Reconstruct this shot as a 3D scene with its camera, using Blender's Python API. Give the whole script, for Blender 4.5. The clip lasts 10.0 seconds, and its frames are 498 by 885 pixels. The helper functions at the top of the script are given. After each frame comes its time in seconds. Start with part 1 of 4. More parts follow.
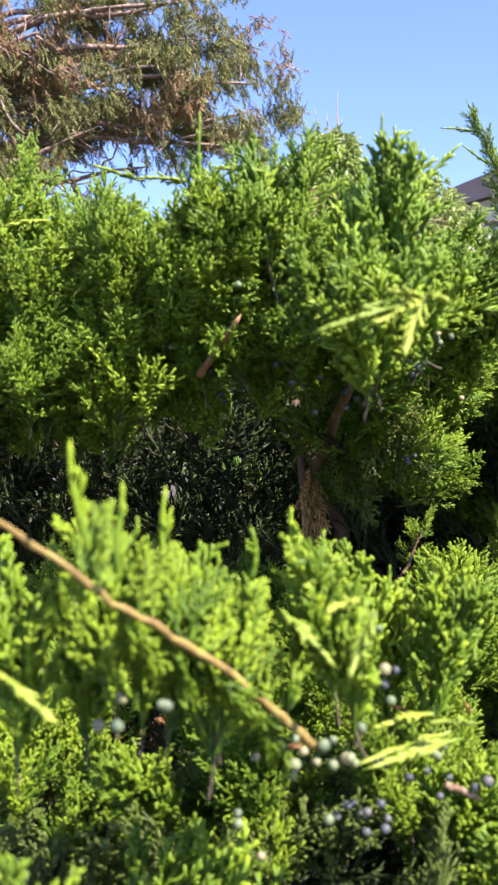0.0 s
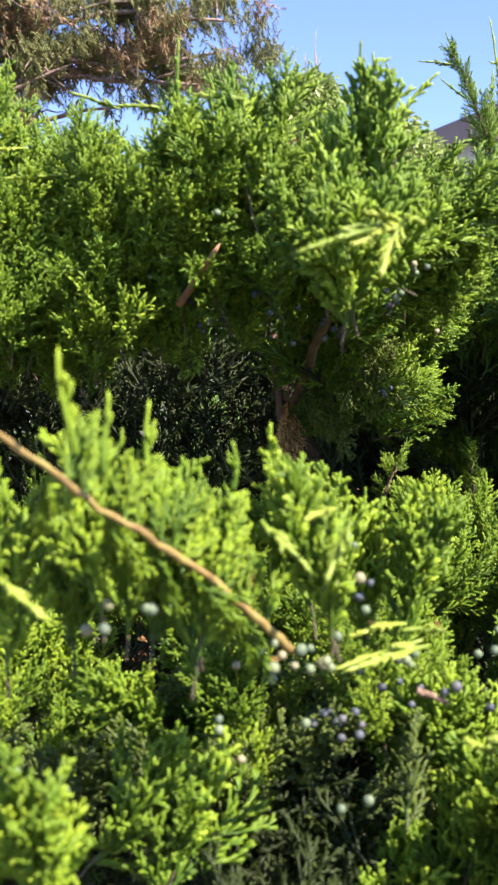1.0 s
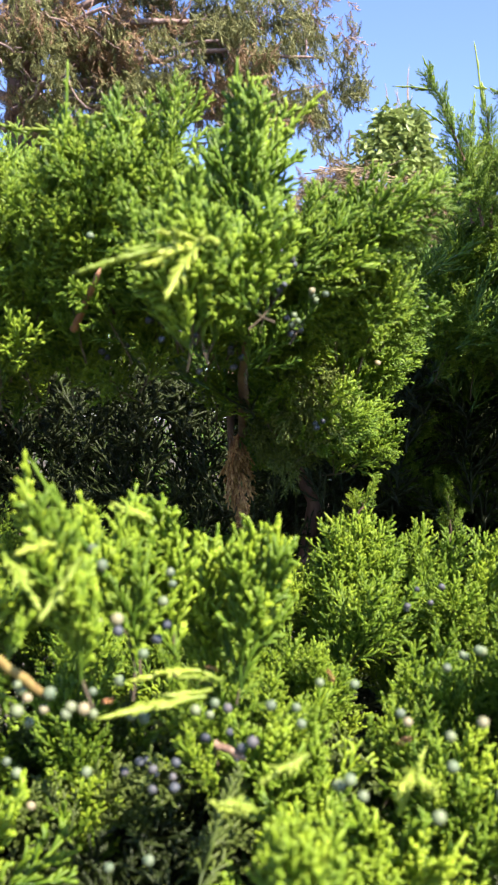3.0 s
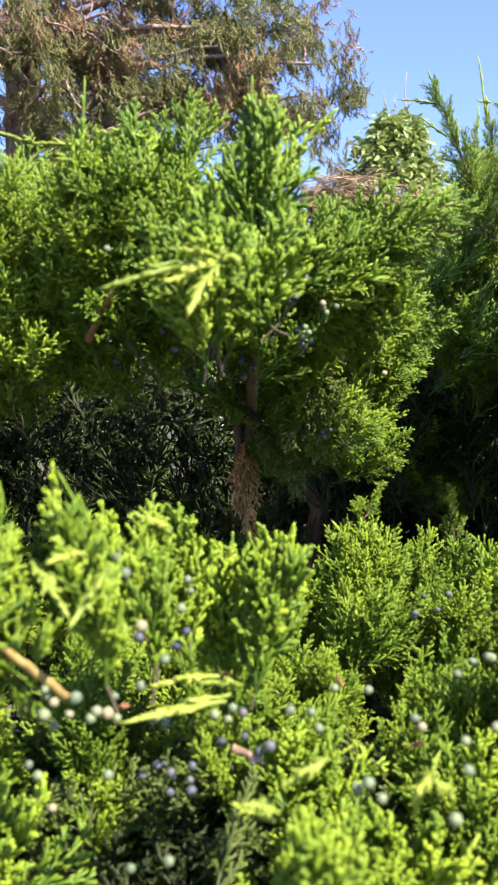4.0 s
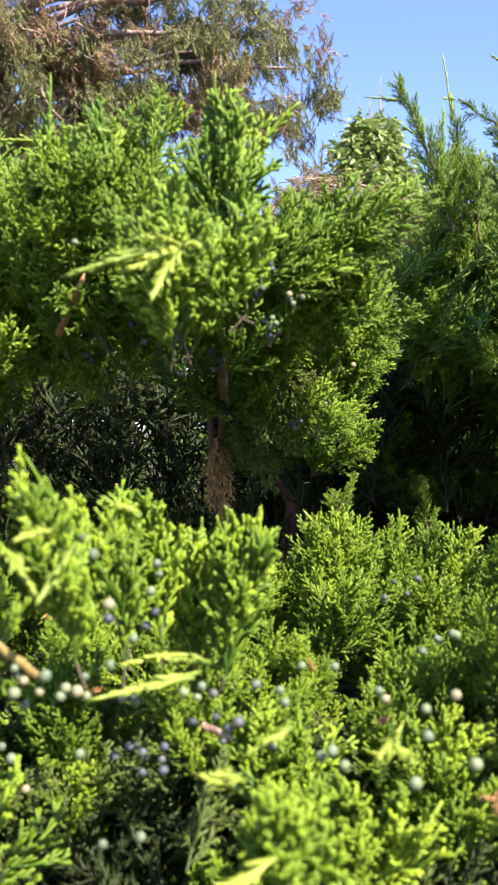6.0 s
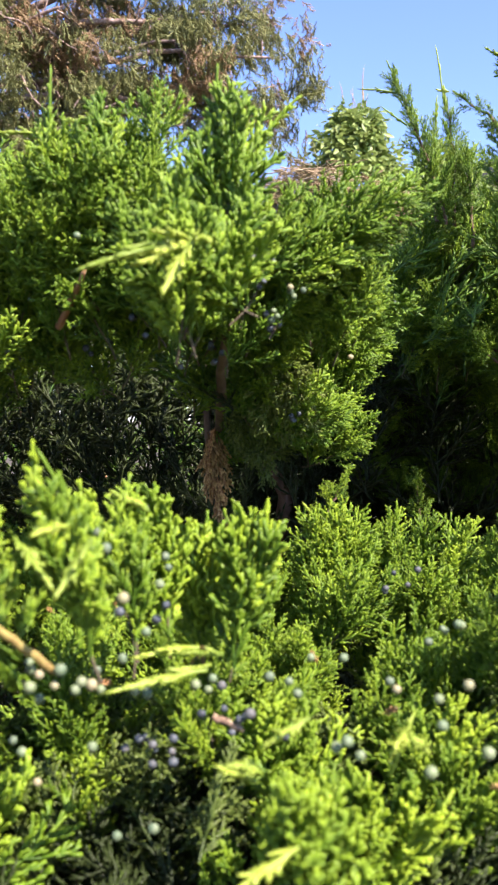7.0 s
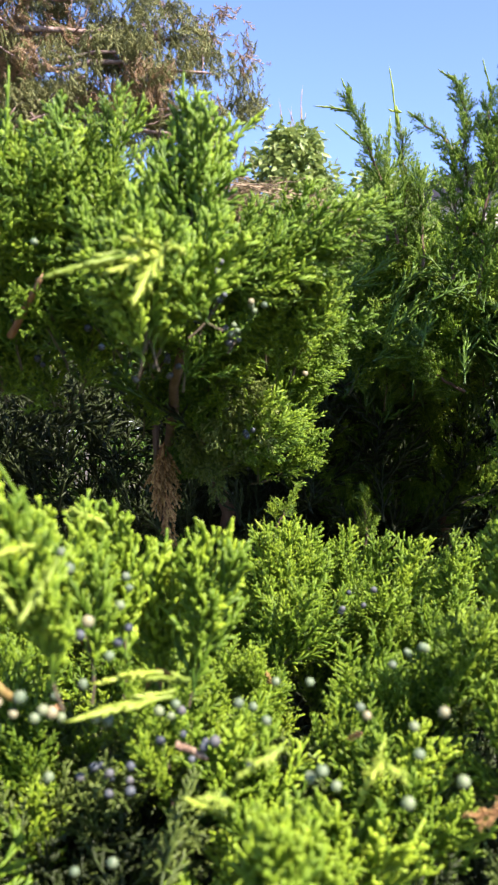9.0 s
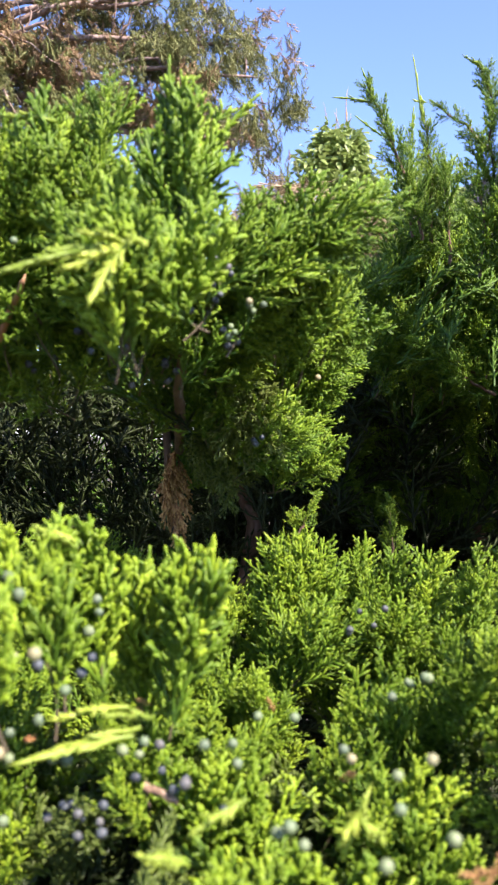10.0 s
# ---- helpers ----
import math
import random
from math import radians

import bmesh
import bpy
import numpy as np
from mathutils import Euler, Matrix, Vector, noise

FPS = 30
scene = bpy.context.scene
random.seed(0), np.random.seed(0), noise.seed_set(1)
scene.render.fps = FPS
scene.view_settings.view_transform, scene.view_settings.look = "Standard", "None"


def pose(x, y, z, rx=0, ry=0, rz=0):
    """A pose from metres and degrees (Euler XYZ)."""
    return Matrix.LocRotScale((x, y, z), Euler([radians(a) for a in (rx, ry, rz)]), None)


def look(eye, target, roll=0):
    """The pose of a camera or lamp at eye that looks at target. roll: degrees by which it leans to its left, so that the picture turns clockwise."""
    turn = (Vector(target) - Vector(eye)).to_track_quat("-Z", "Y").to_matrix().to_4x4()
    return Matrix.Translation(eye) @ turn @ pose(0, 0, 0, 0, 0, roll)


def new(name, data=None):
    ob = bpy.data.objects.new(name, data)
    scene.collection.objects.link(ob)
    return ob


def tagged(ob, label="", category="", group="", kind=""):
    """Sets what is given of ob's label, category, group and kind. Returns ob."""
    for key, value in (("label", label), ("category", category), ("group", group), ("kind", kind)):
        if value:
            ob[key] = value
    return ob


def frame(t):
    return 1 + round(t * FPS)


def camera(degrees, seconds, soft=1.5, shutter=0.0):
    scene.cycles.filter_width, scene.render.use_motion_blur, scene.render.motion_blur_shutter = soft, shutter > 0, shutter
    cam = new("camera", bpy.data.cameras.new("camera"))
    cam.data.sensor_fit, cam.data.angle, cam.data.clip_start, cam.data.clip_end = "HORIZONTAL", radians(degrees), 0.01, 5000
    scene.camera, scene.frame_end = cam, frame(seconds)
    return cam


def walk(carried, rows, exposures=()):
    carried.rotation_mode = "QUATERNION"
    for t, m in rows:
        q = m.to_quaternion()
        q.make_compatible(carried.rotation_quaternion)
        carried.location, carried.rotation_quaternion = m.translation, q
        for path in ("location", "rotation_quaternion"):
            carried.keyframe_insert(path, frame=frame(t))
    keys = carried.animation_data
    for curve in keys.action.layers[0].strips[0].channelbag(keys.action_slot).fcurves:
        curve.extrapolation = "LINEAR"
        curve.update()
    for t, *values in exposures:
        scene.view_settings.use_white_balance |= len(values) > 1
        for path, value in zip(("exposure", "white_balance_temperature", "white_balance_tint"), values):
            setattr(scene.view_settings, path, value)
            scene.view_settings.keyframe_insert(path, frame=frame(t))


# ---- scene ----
cam = camera(30.0, 10.0, soft=2.2)
cam.data.dof.use_dof, cam.data.dof.focus_distance, cam.data.dof.aperture_fstop = True, 1.9, 21.0
METRES, EYE, TILT, LEAN, TURN = 0.5, 1.4, 0.0, 0.0, 0.0
ROWS = [
    (0.0, 0.0, 0.0, 0.0, 0.0, 0.0, -0.0),
    (0.5, 0.0169, -0.0018, -0.0183, -1.06, -2.23, 0.36),
    (1.0, -0.0039, -0.0294, -0.0311, -1.42, -3.24, 0.01),
    (1.5, 0.1106, -0.0398, -0.0284, 0.43, -1.31, 0.24),
    (2.0, 0.3617, -0.0298, -0.0282, 3.86, -0.34, -0.05),
    (2.5, 0.3665, -0.0022, -0.0273, 4.75, -0.75, -1.01),
    (3.0, 0.3385, 0.0416, -0.0318, 4.56, -1.3, -1.4),
    (4.5, 0.3136, -0.0164, -0.0204, 4.2, -0.39, -1.69),
    (5.0, 0.319, -0.0351, -0.0268, 3.93, 0.6, -1.66),
    (5.5, 0.3356, -0.0226, -0.0469, 3.56, 0.48, -1.29),
    (6.0, 0.3366, -0.0114, -0.0484, 3.15, -0.71, -0.77),
    (7.5, 0.2829, -0.0327, -0.0443, -0.16, -1.57, -0.32),
    (8.0, 0.2668, -0.064, -0.052, -5.16, -2.1, -0.58),
    (8.5, 0.2545, -0.0236, -0.0422, -3.79, -0.92, -0.95),
    (9.0, 0.2613, 0.014, -0.0429, -2.1, -0.32, -1.57),
    (9.5, 0.2898, 0.0828, -0.0527, -0.6, -0.87, -1.7),
    (10.0, 0.3436, 0.1114, -0.0339, 0.97, -0.14, -1.25),
]
walk(cam, [(t, pose(0, 0, EYE, TILT, LEAN, TURN) @ pose(METRES * x, METRES * y, METRES * z, 90 + pitch, roll, yaw)) for t, x, y, z, yaw, pitch, roll in ROWS])


# ---- world, sun, exposure ----
SUN_TO = Vector((0.47, -0.46, 0.755)).normalized()
world = bpy.data.worlds.new("world")
scene.world = world
world.use_nodes = True
wn = world.node_tree.nodes
sky = wn.new("ShaderNodeTexSky")
sky.sky_type, sky.sun_disc = "NISHITA", False
sky.sun_elevation = math.asin(SUN_TO.z)
sky.sun_rotation = math.atan2(SUN_TO.x, SUN_TO.y)
sky.air_density, sky.dust_density, sky.ozone_density = 1.0, 0.5, 8.0
world.node_tree.links.new(sky.outputs[0], wn["Background"].inputs["Color"])
wn["Background"].inputs["Strength"].default_value = 0.098
sun = new("sun", bpy.data.lights.new("sun", "SUN"))
sun.data.energy, sun.data.angle, sun.data.color = 4.4, radians(0.53), (1.0, 0.94, 0.84)
sun.matrix_basis = look((0, 0, 6), Vector((0, 0, 6)) - SUN_TO)
scene.view_settings.exposure = 1.89
scene.view_settings.use_white_balance = True
scene.view_settings.white_balance_tint = 32.0


# ---- materials ----
def shader(name, rough=0.6, metal=0.0):
    m = bpy.data.materials.new(name)
    m.use_nodes = True
    b = m.node_tree.nodes["Principled BSDF"]
    b.inputs["Roughness"].default_value, b.inputs["Metallic"].default_value = rough, metal
    return m, m.node_tree.nodes, m.node_tree.links, b


def ramp(nodes, stops):
    r = nodes.new("ShaderNodeValToRGB")
    while len(r.color_ramp.elements) < len(stops):
        r.color_ramp.elements.new(0.5)
    for e, (p, c) in zip(r.color_ramp.elements, stops):
        e.position, e.color = p, (*c, 1)
    return r


def noise_node(nodes, links, scale, detail=3.0, coords="Object"):
    co = nodes.new("ShaderNodeTexCoord")
    n = nodes.new("ShaderNodeTexNoise")
    n.inputs["Scale"].default_value, n.inputs["Detail"].default_value = scale, detail
    links.new(co.outputs[coords], n.inputs["Vector"])
    return n


def bump_from(nodes, links, b, source, strength, distance):
    bu = nodes.new("ShaderNodeBump")
    bu.inputs["Strength"].default_value, bu.inputs["Distance"].default_value = strength, distance
    links.new(source, bu.inputs["Height"])
    links.new(bu.outputs[0], b.inputs["Normal"])


def foliage_material(name, dark, mid, tip, rough=0.5, through_share=0.40, scale_size=700.0, vary=0.25, spec=0.35):
    """Scale-leaved shoots: darker old wood-side growth, lighter young tips, a few sprays duller than others."""
    m, n, l, b = shader(name, rough)
    b.inputs["Specular IOR Level"].default_value = spec
    att = n.new("ShaderNodeAttribute")
    att.attribute_name = "age"
    grain = noise_node(n, l, 55.0, 2.0)
    add = n.new("ShaderNodeMath")
    add.operation = "MULTIPLY_ADD"
    l.new(grain.outputs["Fac"], add.inputs[0])
    add.inputs[1].default_value = 0.5
    l.new(att.outputs["Fac"], add.inputs[2])
    sub = n.new("ShaderNodeMath")
    sub.operation = "SUBTRACT"
    l.new(add.outputs[0], sub.inputs[0])
    sub.inputs[1].default_value = 0.25
    r = ramp(n, [(0.0, dark), (0.5, mid), (1.0, tip)])
    l.new(sub.outputs[0], r.inputs[0])
    info = n.new("ShaderNodeObjectInfo")
    hsv = n.new("ShaderNodeHueSaturation")
    mr = n.new("ShaderNodeMapRange")
    mr.inputs["To Min"].default_value, mr.inputs["To Max"].default_value = 1 - vary, 1 + vary
    l.new(info.outputs["Random"], mr.inputs["Value"])
    l.new(mr.outputs[0], hsv.inputs["Value"])
    mh = n.new("ShaderNodeMapRange")
    mh.inputs["To Min"].default_value, mh.inputs["To Max"].default_value = 0.512, 0.488
    l.new(info.outputs["Random"], mh.inputs["Value"])
    l.new(mh.outputs[0], hsv.inputs["Hue"])
    l.new(r.outputs[0], hsv.inputs["Color"])
    l.new(hsv.outputs[0], b.inputs["Base Color"])
    scales = n.new("ShaderNodeTexVoronoi")
    co = n.new("ShaderNodeTexCoord")
    l.new(co.outputs["Object"], scales.inputs["Vector"])
    scales.inputs["Scale"].default_value = scale_size
    bump_from(n, l, b, scales.outputs["Distance"], 0.4, 0.0005)
    tr = n.new("ShaderNodeBsdfTranslucent")
    l.new(hsv.outputs[0], tr.inputs["Color"])
    mix = n.new("ShaderNodeMixShader")
    mix.inputs[0].default_value = through_share
    l.new(b.outputs[0], mix.inputs[1])
    l.new(tr.outputs[0], mix.inputs[2])
    l.new(mix.outputs[0], n["Material Output"].inputs["Surface"])
    return m


def rough_material(name, stops, scale, rough=0.8, bump=0.6, distance=0.002, detail=6.0, stretch=(1, 1, 1)):
    m, n, l, b = shader(name, rough)
    no = noise_node(n, l, scale, detail)
    mp = n.new("ShaderNodeMapping")
    mp.inputs["Scale"].default_value = stretch
    l.new(no.inputs["Vector"].links[0].from_socket, mp.inputs["Vector"])
    l.new(mp.outputs[0], no.inputs["Vector"])
    r = ramp(n, stops)
    l.new(no.outputs["Fac"], r.inputs[0])
    l.new(r.outputs[0], b.inputs["Base Color"])
    bump_from(n, l, b, no.outputs["Fac"], bump, distance)
    return m


FOLIAGE = foliage_material("juniper_scales", (0.036, 0.090, 0.011), (0.096, 0.188, 0.011), (0.178, 0.290, 0.013), 0.45, 0.18, spec=0.28, vary=0.32)
GREEN = foliage_material("green_juniper_scales", (0.034, 0.088, 0.013), (0.090, 0.186, 0.012), (0.172, 0.290, 0.015), 0.45, 0.18, spec=0.30, vary=0.3)
# Dark copy of the foliage: the hedge's deep shade put into the colour.
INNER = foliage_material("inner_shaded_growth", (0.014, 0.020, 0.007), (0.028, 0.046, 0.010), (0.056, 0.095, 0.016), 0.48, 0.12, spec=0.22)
# For old hanging sprays; in the front mound its dull colour imitates shade.
OLD_AND_SHADED = foliage_material("old_juniper_scales", (0.036, 0.062, 0.014), (0.080, 0.125, 0.020), (0.160, 0.220, 0.040), 0.42, 0.18, spec=0.3)
LIME = foliage_material("young_shoot", (0.16, 0.25, 0.022), (0.255, 0.365, 0.036), (0.34, 0.45, 0.058), 0.4, 0.3)
DEAD = foliage_material("dead_scales", (0.11, 0.045, 0.016), (0.30, 0.145, 0.045), (0.60, 0.37, 0.13), 0.6, 0.15, vary=0.35)
DEAD_THATCH = foliage_material("dry_thatch", (0.15, 0.11, 0.05), (0.31, 0.24, 0.12), (0.46, 0.38, 0.21), 0.7, 0.2)
# Dark brown limbs; on those in the gap the colour imitates its shade.
DARK_BARK = rough_material("old_limb_bark", [(0.25, (0.05, 0.03, 0.02)), (0.5, (0.11, 0.065, 0.04)), (0.75, (0.18, 0.12, 0.08))], 60.0, 0.85, 0.8, 0.002, stretch=(1, 1, 0.3))
OCHRE_BARK = rough_material("young_twig_bark", [(0.25, (0.11, 0.06, 0.018)), (0.5, (0.21, 0.15, 0.035)), (0.75, (0.28, 0.26, 0.06))], 120.0, 0.7, 0.6, 0.001)
DEAD_WOOD = rough_material("dead_wood", [(0.3, (0.06, 0.038, 0.02)), (0.5, (0.20, 0.13, 0.07)), (0.7, (0.33, 0.25, 0.15))], 260.0, 0.85, 0.9, 0.0015)
BARK = rough_material("twig_bark", [(0.25, (0.13, 0.055, 0.025)), (0.5, (0.26, 0.12, 0.05)), (0.75, (0.38, 0.22, 0.10))], 90.0, 0.75, 0.8, 0.0012, stretch=(1, 1, 0.3))
TRUNK_BARK = rough_material("trunk_bark", [(0.25, (0.06, 0.035, 0.022)), (0.5, (0.15, 0.09, 0.06)), (0.8, (0.28, 0.20, 0.15))], 14.0, 0.9, 1.0, 0.03, stretch=(1, 1, 0.18))
LIMB_BARK = rough_material("limb_bark", [(0.3, (0.13, 0.085, 0.06)), (0.55, (0.28, 0.205, 0.155)), (0.8, (0.45, 0.36, 0.30))], 30.0, 0.85, 0.8, 0.01)
# Wood-side end darkened further, painting depth shade into the crown.
CONIFER = foliage_material("cypress_foliage", (0.075, 0.082, 0.026), (0.31, 0.34, 0.10), (0.62, 0.63, 0.25), 0.6, 0.35, 120.0, 0.45)
CONIFER_DRY = foliage_material("cypress_dry_foliage", (0.17, 0.11, 0.05), (0.33, 0.235, 0.11), (0.48, 0.37, 0.19), 0.7, 0.3, 120.0, 0.35)
BROADLEAF = foliage_material("broad_leaf", (0.09, 0.155, 0.035), (0.19, 0.275, 0.075), (0.29, 0.385, 0.12), 0.45, 0.3, 60.0, 0.2)
SOIL = rough_material("soil_and_grass", [(0.3, (0.035, 0.026, 0.017)), (0.5, (0.055, 0.045, 0.022)), (0.7, (0.06, 0.07, 0.025))], 3.0, 0.95, 0.8, 0.03)
RENDER_WALL = rough_material("cream_render", [(0.3, (0.46, 0.42, 0.31)), (0.6, (0.54, 0.50, 0.38)), (0.8, (0.58, 0.54, 0.43))], 5.0, 0.9, 0.2, 0.004)
ROOF_METAL = rough_material("dark_roof_cladding", [(0.3, (0.018, 0.019, 0.026)), (0.7, (0.028, 0.030, 0.040))], 3.0, 0.92, 0.1, 0.004)
FRAME_PAINT = rough_material("window_frame_paint", [(0.3, (0.10, 0.10, 0.11)), (0.7, (0.14, 0.14, 0.15))], 8.0, 0.5, 0.1, 0.002)
STRAW = rough_material("dry_stalk", [(0.3, (0.20, 0.14, 0.07)), (0.6, (0.34, 0.26, 0.14)), (0.8, (0.47, 0.38, 0.24))], 40.0, 0.8, 0.4, 0.002)


def berry_material(name, stops, bloom_colour, share):
    m, n, l, b = shader(name, 0.6)
    info = n.new("ShaderNodeObjectInfo")
    r = ramp(n, stops)
    l.new(info.outputs["Random"], r.inputs[0])
    bloom = noise_node(n, l, 320.0, 3.0)
    br = ramp(n, [(0.42, (0.0, 0.0, 0.0)), (0.62, (1.0, 1.0, 1.0))])
    l.new(bloom.outputs["Fac"], br.inputs[0])
    mx = n.new("ShaderNodeMix")
    mx.data_type = "RGBA"
    sc = n.new("ShaderNodeMath")
    sc.operation = "MULTIPLY"
    sc.inputs[1].default_value = share
    l.new(br.outputs[0], sc.inputs[0])
    l.new(sc.outputs[0], mx.inputs["Factor"])
    l.new(r.outputs[0], mx.inputs["A"])
    mx.inputs["B"].default_value = (*bloom_colour, 1)
    l.new(mx.outputs["Result"], b.inputs["Base Color"])
    return m


BERRY = berry_material("ripe_juniper_berry", [(0.0, (0.013, 0.019, 0.021)), (0.4, (0.025, 0.035, 0.038)), (0.7, (0.042, 0.053, 0.052)), (1.0, (0.085, 0.083, 0.066))], (0.080, 0.110, 0.110), 0.4)
UNRIPE = berry_material("unripe_juniper_berry", [(0.0, (0.05, 0.085, 0.045)), (0.4, (0.085, 0.14, 0.06)), (0.8, (0.14, 0.19, 0.075)), (1.0, (0.27, 0.22, 0.11))], (0.17, 0.205, 0.11), 0.45)
m_, n_, l_, b_ = shader("window_glass", 0.05)
b_.inputs["Base Color"].default_value, b_.inputs["Transmission Weight"].default_value = (0.8, 0.85, 0.88, 1), 0.6
GLASS = m_


# ---- mesh helpers ----
class Tubes:
    """Collects tapered tubes; every vertex carries an age (0 old wood, 1 young tip)."""

    def __init__(self):
        self.v, self.f, self.a = [], [], []

    def add(self, pts, radii, ages, sides=4, spin=0.0):
        d = (pts[-1] - pts[0]).normalized()
        ref = Vector((0, 0, 1)) if abs(d.z) < 0.8 else Vector((1, 0, 0))
        start, rings = len(self.v), []
        for i, p in enumerate(pts):
            d = (pts[min(i + 1, len(pts) - 1)] - pts[max(i - 1, 0)]).normalized()
            e1 = d.cross(ref).normalized()
            e2 = d.cross(e1)
            if i == len(pts) - 1:
                self.v.append(p)
                self.a.append(ages[i])
                break
            for k in range(sides):
                w = spin + 2 * math.pi * k / sides
                self.v.append(p + (e1 * math.cos(w) + e2 * math.sin(w)) * radii[i])
                self.a.append(ages[i])
        for i in range(len(pts) - 2):
            a, b = start + i * sides, start + (i + 1) * sides
            for k in range(sides):
                k2 = (k + 1) % sides
                self.f.append((a + k, a + k2, b + k2, b + k))
        a, end = start + (len(pts) - 2) * sides, len(self.v) - 1
        for k in range(sides):
            self.f.append((a + k, a + (k + 1) % sides, end))

    # A factor below 1 lowers the ages, which paints the copies darker.
    def arrays(self, shade_factor=1.0):
        return np.array([tuple(v) for v in self.v], dtype=np.float32), self.f, np.array(self.a, dtype=np.float32) * shade_factor

    def mesh(self, name, material):
        me = bpy.data.meshes.new(name)
        me.from_pydata([tuple(v) for v in self.v], [], self.f)
        at = me.attributes.new("age", "FLOAT", "POINT")
        at.data.foreach_set("value", np.array(self.a, dtype=np.float32))
        me.polygons.foreach_set("use_smooth", [True] * len(me.polygons))
        me.materials.append(material)
        return me


def joined(name, templates, placements, material):
    """One mesh from many placed copies of templates (vertices, faces, ages)."""
    vs, loops, starts, totals, ages, base, at = [], [], [], [], [], 0, 0
    flat = []
    for v, f, a in templates:
        flat.append((v, np.array([i for face in f for i in face], dtype=np.int64), np.array([len(face) for face in f]), a))
    for k, m in placements:
        v, fl, ft, a = flat[k]
        mm = np.array(m)
        vs.append(v @ mm[:3, :3].T.astype(np.float32) + mm[:3, 3].astype(np.float32))
        loops.append(fl + base)
        totals.append(ft)
        ages.append(a)
        base += len(v)
    v, loop, total, age = np.concatenate(vs), np.concatenate(loops), np.concatenate(totals), np.concatenate(ages)
    me = bpy.data.meshes.new(name)
    me.vertices.add(len(v))
    me.vertices.foreach_set("co", v.ravel())
    me.loops.add(len(loop))
    me.loops.foreach_set("vertex_index", loop.astype(np.int32))
    me.polygons.add(len(total))
    me.polygons.foreach_set("loop_start", np.concatenate(([0], np.cumsum(total)[:-1])).astype(np.int32))
    me.polygons.foreach_set("use_smooth", np.ones(len(total), dtype=bool))
    at = me.attributes.new("age", "FLOAT", "POINT")
    at.data.foreach_set("value", age.astype(np.float32))
    me.update(calc_edges=True)
    me.validate()
    me.materials.append(material)
    return me


def child(name, data, parent, m=None, label=""):
    ob = new(name, data)
    ob.parent = parent
    if m is not None:
        ob.matrix_basis = m
    return tagged(ob, label)


def thing(name, at, label, category, group="", kind=""):
    ob = new(name)
    ob.empty_display_size = 0.1
    ob.location = at
    return tagged(ob, label, category, group, kind)


def tilted(d, angle, around, rng):
    """A direction at an angle to d, turned about it."""
    side = d.orthogonal().normalized()
    side.rotate(Matrix.Rotation(around, 3, d))
    return (d * math.cos(angle) + side * math.sin(angle)).normalized()


def run(p, d, length, steps, bend, lift, rng):
    """A wandering path from p along d."""
    pts = [p.copy()]
    d = d.copy()
    for _ in range(steps):
        p = p + d * (length / steps)
        pts.append(p.copy())
        d = (d + Vector((rng.gauss(0, bend), rng.gauss(0, bend), rng.gauss(0, bend) + lift))).normalized()
    return pts, d


def finger(leaf, p, d, length, r, ages, sides, rng, curl=0.12, rings=2):
    """A short blunt shoot, thickest past its middle; returns its joints."""
    d = Vector(d)
    q = p + d * length * 0.5
    d2 = (d + Vector((rng.gauss(0, 0.08), rng.gauss(0, 0.08), curl + rng.gauss(0, 0.08)))).normalized()
    e = q + d2 * length * 0.36
    tip = e + d2 * length * 0.14
    if rings == 2:
        leaf.add([p, q, e, tip], [r * 0.85, r * 1.08, r * 0.75, 0], ages, sides, rng.random() * 3)
    elif rings == 1:
        leaf.add([p, e, tip], [r * 0.85, r * 1.06, 0], [ages[0], ages[2], ages[3]], sides, rng.random() * 3)
    else:
        leaf.add([p, tip], [r * 1.2, 0], [ages[0], ages[3]], sides, rng.random() * 3)
    return p, q, e


